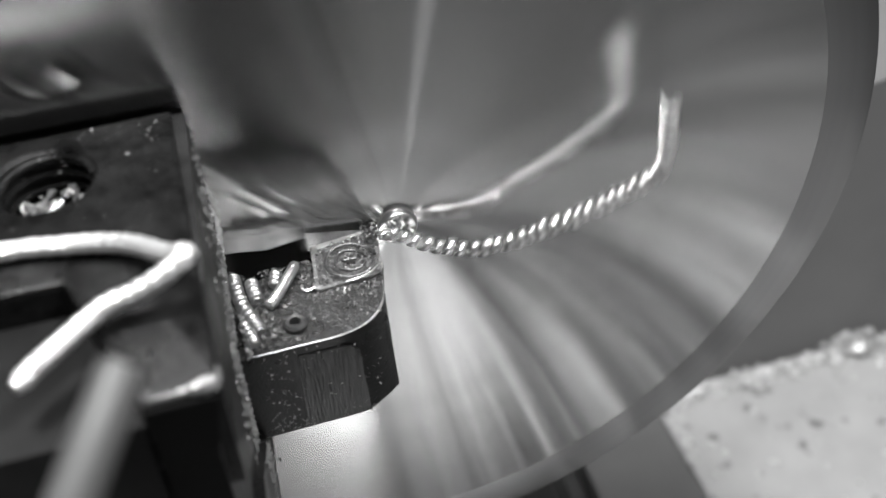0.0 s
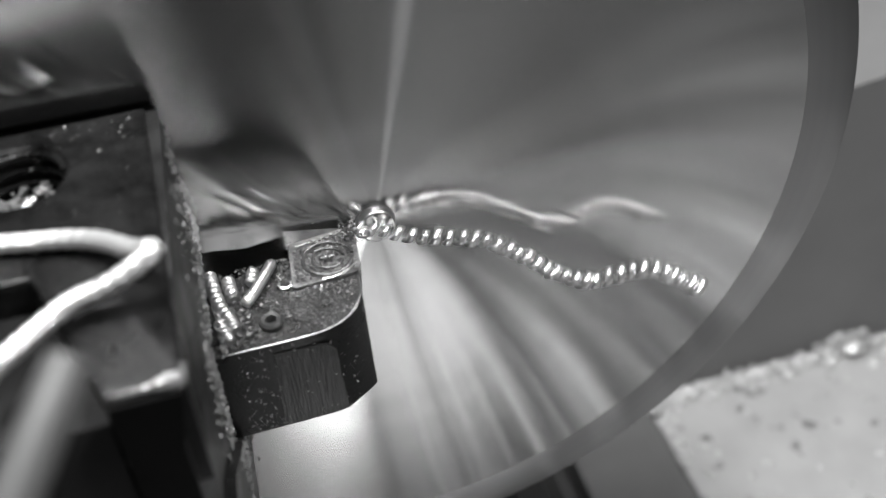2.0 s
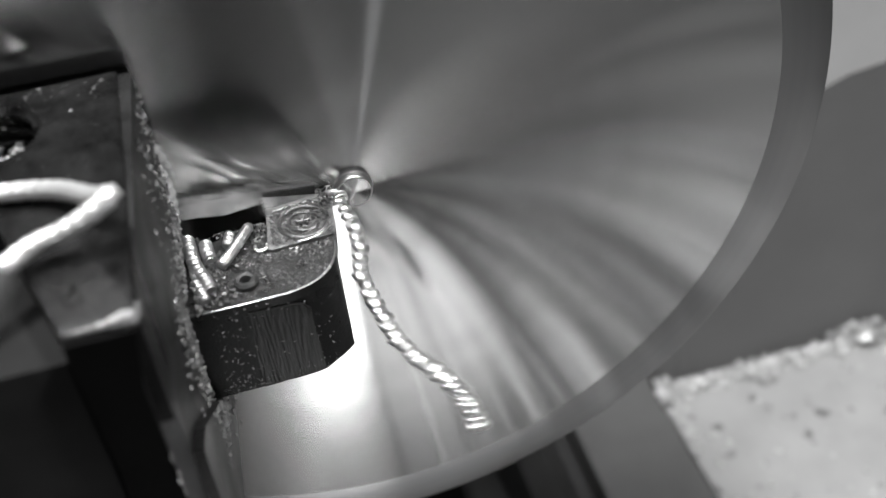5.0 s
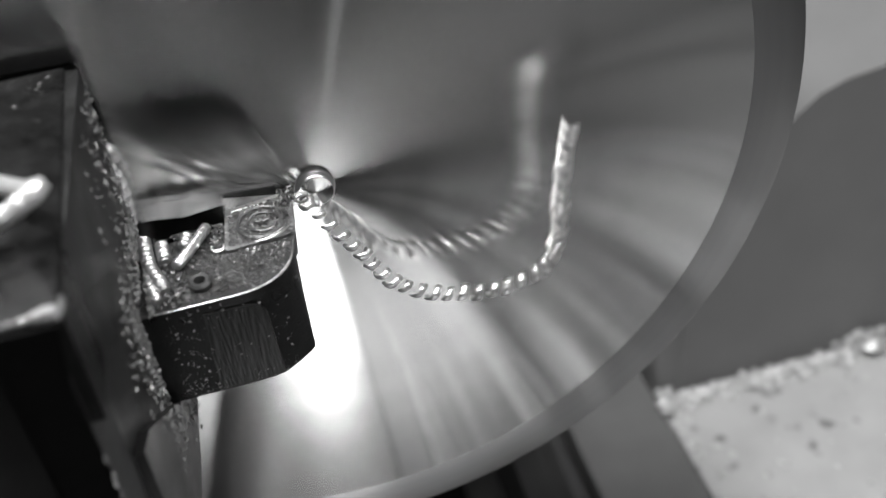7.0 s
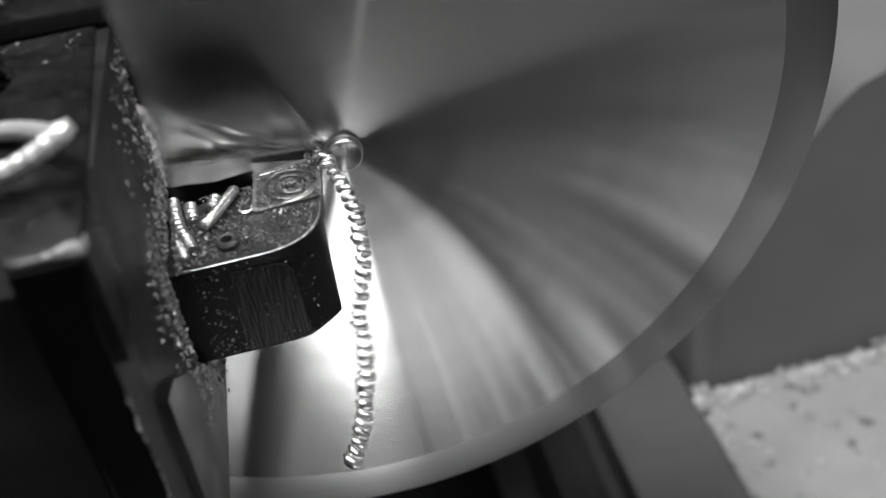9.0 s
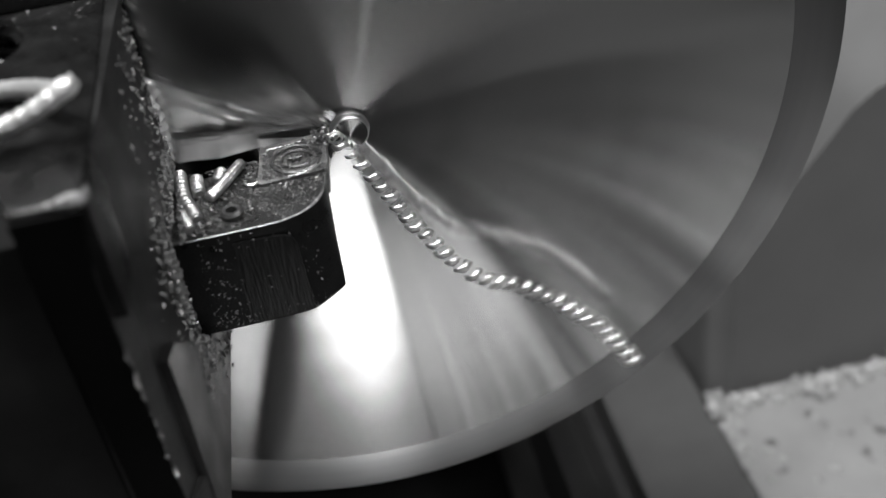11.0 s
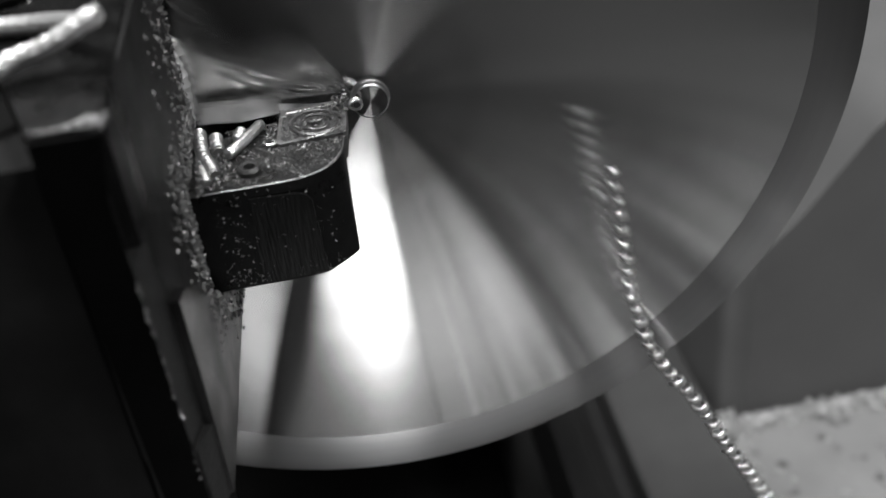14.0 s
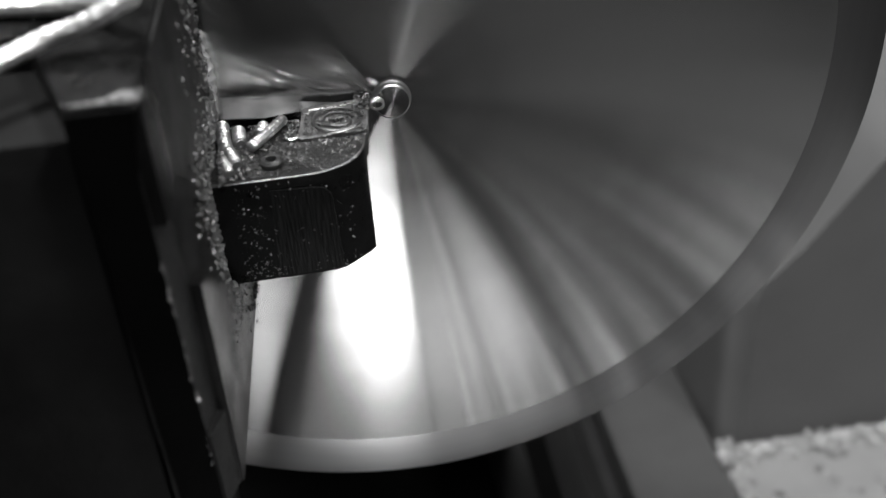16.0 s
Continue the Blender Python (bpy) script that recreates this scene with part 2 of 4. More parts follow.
def grains(bm, rng, count, place, lo, hi):
    """Many small angular flakes; place(rng) gives a point and the normal on which it lies."""
    for _ in range(count):
        p, nrm = place(rng)
        s = lo + (hi - lo) * rng.random() ** 3
        q = Vector(nrm).to_track_quat("Z", "Y").to_matrix() @ Euler((rng.uniform(-0.5, 0.5), rng.uniform(-0.5, 0.5), rng.uniform(0, 6.28))).to_matrix()
        c = Vector(p)
        base = [c + q @ Vector((s * x, s * y * rng.uniform(0.3, 0.9), -0.2 * s)) for x, y in ((-1, -0.6), (1, -0.7), (0.8, 0.7), (-0.9, 0.8))]
        top = c + q @ Vector((rng.uniform(-0.4, 0.4) * s, rng.uniform(-0.3, 0.3) * s, s * rng.uniform(0.25, 0.7)))
        b = [bm.verts.new(v) for v in base]
        t = bm.verts.new(top)
        for i in range(4):
            bm.faces.new((b[i], b[(i + 1) % 4], t))
    return bm


# ---- the room ----
def room():
    W, Y0, Y1, Z0, Z1 = 1600, -1900, 620, -950, 1700
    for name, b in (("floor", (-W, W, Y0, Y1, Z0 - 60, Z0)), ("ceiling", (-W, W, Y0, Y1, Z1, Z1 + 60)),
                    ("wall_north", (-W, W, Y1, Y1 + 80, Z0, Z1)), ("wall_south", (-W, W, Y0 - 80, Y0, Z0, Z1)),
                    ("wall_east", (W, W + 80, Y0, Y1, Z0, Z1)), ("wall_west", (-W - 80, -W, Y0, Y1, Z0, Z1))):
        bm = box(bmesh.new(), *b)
        # Unseen walls are dim for a dark reflection, the east one lighter.
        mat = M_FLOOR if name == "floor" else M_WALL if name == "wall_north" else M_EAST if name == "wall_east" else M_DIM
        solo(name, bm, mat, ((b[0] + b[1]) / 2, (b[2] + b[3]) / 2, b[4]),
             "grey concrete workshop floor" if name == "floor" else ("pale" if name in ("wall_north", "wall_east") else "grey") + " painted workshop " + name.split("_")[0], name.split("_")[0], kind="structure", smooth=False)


# ---- the lathe ----
def stand_back(ob):
    """Bed and headstock at their true size and distance behind the disc."""
    ob.scale = (1.17, 1.17, 1.17)
    ob.location = ob.location * 1.17 + Vector((1.02, 15.0, -9.2)) * MM
    return ob


def lathe_bed():
    bed = thing("lathe_bed", (60, -100, -804), "grey cast iron lathe bed with pale flat way and dark rails", "lathe bed")
    part("flat_way", box(bmesh.new(), 64, 190, -60, 59.8, -140, -117, 0.8), M_BED, bed, "pale worn flat way strewn with chips")
    # Unseen lengths of way, their greys set by what the disc should reflect.
    part("way_end", box(bmesh.new(), 64, 190, -520, -240.5, -140, -117.5, 0.8), M_WAY, bed, "grey end of the way")
    part("way_side", box(bmesh.new(), 64, 105, -240, -60.5, -140, -117.5, 0.8), M_RAIL, bed, "dark side of the way")
    part("way_middle", box(bmesh.new(), 105.5, 190, -240, -60.5, -140, -117.5, 0.8), M_WAYMID, bed, "grey way streaked for the disc reflection")
    part("grey_way", box(bmesh.new(), 44, 63.9, -520, 150, -140, -117.6, 0.4), M_WAY, bed, "smooth grey way")
    bm = bmesh.new()
    prof = [(31.5, -150), (31.5, -124), (33.5, -121.5), (36.5, -119.5), (38.5, -121.5), (40.5, -123.5), (43.6, -123.5), (43.6, -150)]
    loft(bm, [[(x, y, z) for x, z in prof] for y in (-520, 150)])
    part("rail", bm, M_RAIL, bed, "dark oily V rail")
    # Bed gap below the disc: its shade is put into black parts.
    part("inner_web", box(bmesh.new(), -60, 31, -520, 190, -240, -205, 1), M_BLACK, bed, "bed casting coloured black as deep shade")
    part("gap_end", box(bmesh.new(), -60, 44, 190.5, 196, -240, -60, 0.5), M_BLACK, bed, "sheet added to end the bed gap, coloured black as deep shade")
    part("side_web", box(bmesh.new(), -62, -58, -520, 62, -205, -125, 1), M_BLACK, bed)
    part("far_way", box(bmesh.new(), -190, -62.5, -520, 62, -140, -121, 0.8), M_SLIDE, bed, "dark front way")
    part("base_casting", box(bmesh.new(), -190, 190, -520, 240, -260, -240.5, 2), M_HEAD, bed)
    for x0, x1 in ((64, 190), (-190, -64)):
        part("bed_wall", box(bmesh.new(), x0, x1, -520, 62, -240, -140.5, 1), M_HEAD, bed)
    part("cabinet_stand", box(bmesh.new(), -170, 170, -500, 220, -804, -261, 4), M_HEAD, bed, "grey painted cabinet stand")
    rng = random.Random(5)
    bm = bmesh.new()

    def on_plate(r):
        return (r.uniform(65, 188), r.uniform(-120, 57), -116.9), (0, 0, 1)

    def on_edge(r):
        return (r.uniform(64.3, 186), 58.5 - abs(r.gauss(0, 2.4)), -116.9 + r.random() * 0.8), (0, 0, 1)

    def on_side(r):
        return (64.6 + abs(r.gauss(0, 1.0)), r.uniform(40, 59), -116.9), (0, 0, 1)

    grains(bm, rng, 500, on_plate, 0.25, 1.5)
    grains(bm, rng, 900, on_edge, 0.4, 1.9)
    grains(bm, rng, 40, lambda r: ((112 + r.gauss(0, 2.5), 58 + r.gauss(0, 1.2), -116 + 3 * r.random()), (0, -0.3, 1)), 1.0, 3.0)
    grains(bm, rng, 25, lambda r: ((66 + r.gauss(0, 1), 57 + r.gauss(0, 1.5), -116.5 + 1.5 * r.random()), (0, -0.3, 1)), 0.8, 2.2)
    grains(bm, rng, 60, on_side, 0.4, 1.6)
    stand_back(bed)
    swarf = solo("bed_swarf", bm, M_BEDSWARF, (120, 50, -117), "pale crumbs of swarf scattered and heaped on the flat way", "swarf", kind="stuff", smooth=False)
    stand_back(swarf)


M_BEDSWARF = material("pale_swarf_crumbs", 0.42, 0.45, 0.3, 0.3, 800, stain_scale=300)


def headstock():
    head = thing("headstock", (120, 130, -260), "grey painted headstock casting with rounded sloping shoulder", "headstock")
    prof = [(64.1, -240), (64.1, -82), (70, -76.5), (77, -69.5), (84, -60), (89, -53), (93, -49.6), (98, -47.6),
            (106, -46.5), (140, -44), (215, -40), (215, -240)]
    bm = bmesh.new()
    # rounded corner towards the disc
    loft(bm, [[(x + (dx if x < 69 else 0), y, z) for x, z in prof] for y, dx in ((60, 5.5), (61.5, 4), (64, 2.6), (68, 1.3), (74, 0.4), (82, 0), (230, 0))])
    part("casting", bm, M_HEAD, head)
    part("spindle_housing", box(bmesh.new(), -60, 63.9, 112, 230, -112, 50, 4), M_HEAD, head)
    stand_back(head)


AXIS = Vector((-0.1, -2.2, 0.4))


def turned(name, profile, mat, parent, label="", sides=64, cap=True):
    bm = bmesh.new()
    spun(bm, profile, sides, cap)
    bmesh.ops.translate(bm, verts=bm.verts, vec=AXIS)
    return part(name, bm, mat, parent, label)


def chuck():
    ch = thing("lathe_chuck", (AXIS.x, 54, AXIS.z), "dark steel three jaw lathe chuck holding the disc", "chuck")
    turned("body", [(17, 56), (36, 56), (38, 54.2), (38, 34.2), (36, 32.2), (8, 32.2)], M_RAIL, ch)
    turned("spindle_nose", [(14, 56), (14, 148)], M_RAIL, ch)
    for k in range(3):
        bm = box(bmesh.new(), -5, 5, 20.3, 32.4, 10, 34, 0.6)
        bmesh.ops.rotate(bm, verts=bm.verts, cent=(0, 0, 0), matrix=Matrix.Rotation(radians(120 * k + 60), 3, "Y"))
        bmesh.ops.translate(bm, verts=bm.verts, vec=AXIS)
        part("jaw", bm, M_RAIL, ch)
    return ch


def workpiece():
    """Turned disc about the lathe's axis."""
    wp = thing("turned_disc", AXIS, "bright steel disc with freshly turned mirror-streaked face, spinning in the chuck", "workpiece")
    turned("turned_face", [(1.85, 0.0), (10, 0), (20, 0), (30, 0), (40, 0), (43.7, 0.0)], M_FACE, wp, "bright concentric turned face", 256, False)
    turned("outer_rim", [(43.7, 0.0), (44.3, -0.03), (44.9, -0.04), (48.6, -0.06), (48.95, 0.0), (49.13, 0.3), (49.13, 19.6), (48.7, 20.2), (1, 20.2)], M_RIM, wp, "duller raised outer band", 256, False)
    turned("centre_boss", [(1.9, 0.0), (1.78, -0.1), (1.75, -0.25), (1.75, -0.7), (1.7, -0.8), (1.6, -0.86)], M_BOSS, wp, "small turned boss with bright side", 64, False)
    turned("boss_end", [(1.6, -0.86), (1.2, -0.86), (0.6, -0.86), (0.02, -0.86)], M_FACE, wp, "grey end of the boss")
    return wp


# ---- the tool ----
TOP = 0.65


def cutting_tool():
    tool = thing("turning_tool", (-14, -10, -9.5), "black steel turning tool holder with indexable insert, dusted with swarf", "cutting tool")
    top = [(-34, -15.0), (-15.5, -15.0), (-11.6, -14.98), (-8.6, -14.92), (-7.3, -14.75), (-6.2, -14.4), (-5.3, -13.9), (-4.6, -13.25), (-4.0, -12.4), (-3.6, -11.5),
           (-3.35, -10.4), (-3.2, -9.4), (-3.0, -6.5), (-2.95, -3.3), (-8.6, -3.6), (-8.75, -6.2), (-12.3, -5.65), (-15.2, -6.3), (-34, -6.3)]
    low = [(-34, -15.0), (-15.4, -15.0), (-11.6, -14.95), (-8.6, -14.9), (-7.3, -14.85), (-6.35, -14.7), (-5.4, -14.3), (-4.6, -13.95), (-3.9, -13.6), (-3.45, -13.3),
           (-3.4, -12.6), (-3.45, -10.4), (-3.7, -7.0), (-4.2, -4.5), (-8.6, -4.2), (-8.75, -6.3), (-12.3, -5.75), (-15.2, -6.4), (-34, -6.4)]
    cz = [-9.5] * 5 + [-9.42, -9.2, -9.0, -8.8, -8.65] + [-8.6] * 4 + [-9.5] * 5
    bm = bmesh.new()
    rings = [[(x, y, TOP - 0.12) for x, y in top]]
    rings.append([(a + (c - a) * 0.5, b + (d - b) * 0.5, (TOP + z) / 2) for (a, b), (c, d), z in zip(top, low, cz)])
    rings.append([(c, d, z) for (c, d), z in zip(low, cz)])
    loft(bm, rings)
    part("shank", bm, M_OXIDE, tool, "black oxide shank")
    bm = bmesh.new()
    ins = [(x + (0.14 if x > -5 else 0) * -1, y + (0.14 if y < -11 else 0), TOP) for x, y in top]
    loft(bm, [[(x, y, TOP - 0.118) for x, y in top], ins])
    part("top_face", bm, M_TOP, tool, "dark oily top face")
    # bright worn arris along the front and nose
    arris = [(x - 0.05, y + 0.05, TOP - 0.08) for x, y in top[1:12]]
    bm = tube(bmesh.new(), smooth_path(arris, 40), lambda u: 0.05 + 0.08 * math.exp(-((u - 0.66) / 0.2) ** 2), 6)
    part("worn_edge", bm, M_EDGE, tool, "bright worn edge")
    # sloped pale strip added along the shank's rear, seen only in the disc
    bm = bmesh.new()
    rear = [(-8.75, -6.18), (-12.3, -5.63), (-15.2, -6.28), (-20, -6.28)]
    loft(bm, [[(x, y, TOP - 0.1) for x, y in rear] + [(x, y - 0.3, TOP - 0.1) for x, y in rear[::-1]],
              [(x, y + 1.1, TOP - 1.9) for x, y in rear] + [(x, y - 0.3, TOP - 2.1) for x, y in rear[::-1]]])
    part("rear_strip", bm, M_STRIP, tool, "pale rear strip added for the disc reflection", smooth=False)
    # The same kind of added strip behind the insert.
    bm = bmesh.new()
    rear = [(-2.95, -3.27), (-8.55, -3.57)]
    loft(bm, [[(x, y, TOP - 0.1) for x, y in rear] + [(x, y - 0.3, TOP - 0.1) for x, y in rear[::-1]],
              [(x, y + 0.85, TOP - 1.6) for x, y in rear] + [(x, y - 0.3, TOP - 1.8) for x, y in rear[::-1]]])
    part("pocket_strip", bm, M_STRIP, tool, "pale strip behind the insert added for the disc reflection", smooth=False)
    # brushed flat let into the front
    bm = bmesh.new()
    fl = [(-11.9, -0.45), (-8.2, -0.62), (-7.3, -0.8), (-6.75, -1.5), (-6.45, -9.1), (-12.2, -9.25)]
    loft(bm, [[(x, -14.9, z) for x, z in fl], [(x, -15.08, z) for x, z in fl]])
    part("front_flat", bm, M_FLAT, tool, "brushed flat with vertical tool marks")
    # insert
    ins = part("insert", insert_mesh(), M_INSERT, tool, "grey coated carbide insert with worn rim")
    bm = bmesh.new()
    loft(bm, [[(-8.45, -3.55, TOP + 0.42), (-3.0, -2.9, TOP + 0.42), (-3.1, -3.35, TOP + 0.36), (-7.9, -4.05, TOP + 0.36), (-7.95, -4.7, TOP + 0.36), (-8.5, -4.6, TOP + 0.42)],
              [(-8.4, -3.6, TOP + 0.5), (-3.1, -2.95, TOP + 0.5), (-3.2, -3.3, TOP + 0.46), (-7.95, -3.95, TOP + 0.46), (-8.0, -4.6, TOP + 0.46), (-8.42, -4.55, TOP + 0.5)]])
    part("back_land", bm, M_EDGE, ins, "bright ground land")
    bm = tube(bmesh.new(), smooth_path([(-6.4, -9.05, TOP + 0.42), (-5.4, -9.1, TOP + 0.45), (-4.2, -8.75, TOP + 0.48), (-3.2, -7.9, TOP + 0.48)], 16), lambda u: 0.04 + 0.08 * math.sin(math.pi * u), 6)
    part("front_land", bm, M_EDGE, ins, "bright chipped land")
    # screw packed with swarf: rings round a star socket
    scr = bmesh.new()
    c = Vector((-5.45, -6.45, 0))
    for r, h, w in ((2.2, 0.4, 0.18), (1.35, 0.42, 0.14)):
        pts = [(c.x + r * math.cos(a) + 0.05 * math.sin(5 * a), c.y + r * 0.98 * math.sin(a), TOP + h + 0.04 * math.sin(3 * a + r)) for a in np.linspace(0, 5.9, 34)]
        tube(scr, pts, w, 6)
    for k in range(6):
        a = k * math.pi / 3
        tube(scr, [(c.x, c.y, TOP + 0.45), (c.x + 0.6 * math.cos(a), c.y + 0.6 * math.sin(a), TOP + 0.55)], 0.13, 5)
    part("clamp_screw", scr, M_SCREW, ins, "clamp screw packed with swarf")


def insert_mesh():
    bm = bmesh.new()
    o = [(-8.5, -3.5), (-3.2, -2.85), (-2.5, -2.5), (-2.3, -2.7), (-2.5, -4.5), (-2.8, -8.3), (-3.2, -8.9), (-4.0, -9.1), (-8.8, -9.35), (-9.1, -9.1)]
    c = Vector((-5.6, -6.3))

    def ring(s, z, dz=0):
        return [(c.x + (x - c.x) * s, c.y + (y - c.y) * s, z) for x, y in o]
    loft(bm, [ring(0.93, TOP - 2.6), ring(0.99, TOP + 0.2), ring(1.0, TOP + 0.36), ring(0.985, TOP + 0.42), ring(0.9, TOP + 0.42), ring(0.8, TOP + 0.28), ring(0.55, TOP + 0.3), ring(0.3, TOP + 0.3)])
    return bm


# ---- loose chips ----
def coil(bm, a, b, r, turns, wire=0.16, n=0, flat=1.0):
    """Coiled chip from a to b."""
    a, b = Vector(a), Vector(b)
    d = (b - a).normalized()
    u = d.orthogonal().normalized()
    w = d.cross(u)
    n = n or int(turns * 10)
    pts = []
    for k in range(n + 1):
        t = k / n
        th = 2 * math.pi * turns * t
        pts.append(a + (b - a) * t + r * (math.cos(th) * u + math.sin(th) * w))
    return tube(bm, pts, wire, 6)


def loose_chips():
    def chip(path, r, label, wave=0.0, n=30, group="chips lying on the tool", mat=None):
        bm = tube(bmesh.new(), smooth_path(path, n), lambda u: r * (1 + wave * math.sin(u * n * 1.9)) * (1 if 0.03 < u < 0.97 else 0.7), 10)
        at = Vector(path[0])
        return solo("metal_chip", bm, mat or M_CHIP, at, label, "metal chip", group)

    chip([(-13.35, -10.2, 1.25), (-12.6, -9.45, 1.35), (-11.75, -8.3, 1.45), (-10.95, -7.1, 1.5), (-10.2, -5.8, 1.45)], 0.5, "smooth curved bright chip lying on the tool top", 0.04)
    for path, r in (([(-15.75, -5.6, 1.45), (-15.65, -7.3, 1.35), (-15.4, -9.6, 1.3), (-14.75, -11.7, 1.2), (-14.4, -13.0, 1.15)], 0.62),
                    ([(-14.3, -6.6, 1.25), (-14.25, -7.8, 1.2), (-14.1, -9.2, 1.15)], 0.6),
                    ([(-15.75, -11.4, 1.1), (-15.3, -13.0, 1.15), (-15.0, -14.3, 1.1)], 0.5),
                    ([(-12.0, -6.0, 1.2), (-12.25, -6.9, 1.2), (-12.5, -7.7, 1.15)], 0.5)):
        n = 130
        L = sum((Vector(q) - Vector(p)).length for p, q in zip(path, path[1:]))
        bm = tube(bmesh.new(), smooth_path(path, n), lambda u: r * (0.78 + 0.26 * abs(math.sin(u * L / 0.55 * math.pi))) * (1 if 0.04 < u < 0.96 else 0.75), 14)
        solo("coiled_chip", bm, M_COILCHIP, Vector(path[0]), "tightly coiled grey chip lying against the post", "metal chip", "chips lying on the tool")
    bm = bmesh.new()
    spun(bm, [(0.75, 0), (0.95, 0.1), (1.0, 0.5), (0.8, 0.75), (0.5, 0.7), (0.42, 0.3), (0.45, 0.0)], 24, cap=False)
    bmesh.ops.rotate(bm, verts=bm.verts, cent=(0, 0, 0), matrix=Matrix.Rotation(radians(90), 3, "X"))
    bmesh.ops.translate(bm, verts=bm.verts, vec=(-11.5, -12.75, TOP))
    solo("chip_ring", bm, M_SCREW, (-11.5, -12.75, TOP), "small dull ring-shaped chip on the tool top", "metal chip")
    bm = bmesh.new()
    tube(bm, [(-9.6 + 0.55 * math.cos(a), -8.4 + 0.55 * math.sin(a), TOP + 0.25) for a in np.linspace(2.6, 6.6, 16)], 0.13, 6)
    solo("chip_curl", bm, M_CHIP, (-9.6, -8.4, TOP), "thin bright curl of chip beside the insert", "metal chip")
    # unseen chip hung at the post's rear corner, added to brighten the disc
    chip([(-17.4, -3.6, 0.2), (-16.9, -3.65, 3.0), (-16.7, -3.6, 6.0), (-17.3, -3.6, 8.6)], 0.95, "rough bright chip added behind the post corner for its reflection", 0.1, mat=M_LONGCHIP)
    # curl left at the cutting point
    bm = bmesh.new()
    pts = [(-1.6 + 0.6 * math.cos(a), -3.6 - 0.08 * a, 0.85 + 0.5 * math.sin(a)) for a in np.linspace(0, 9.5, 50)]
    tube(bm, pts, 0.12, 6)
    solo("cutting_curl", bm, M_CHIP, (-1.6, -3.6, 0.85), "small bright curl of chip caught at the cutting point", "metal chip")
    # long chips on the post
    g = "long chips on the tool post"
    chip([(-60, -18.5, 19.2), (-40, -18.6, 19.2), (-29.7, -18.5, 19.1), (-26.0, -19.1, 19.1), (-23.1, -20.0, 19.3), (-20.9, -21.6, 19.8), (-18.8, -24.2, 20.6), (-17.5, -25.4, 21.4)], 0.68, "long rough bright chip lying across the tool post", 0.05, 60, g, M_LONGCHIP)
    chip([(-28.6, -31.3, 19.1), (-27.5, -30.1, 19.2), (-26.2, -29.0, 19.3), (-24.4, -27.7, 19.6), (-22.9, -26.9, 19.9), (-21.1, -26.8, 20.3), (-19.3, -26.6, 21.0), (-17.1, -25.9, 22.0)], 0.68, "long rough bright chip lying across the tool post", 0.05, 50, g, M_LONGCHIP)


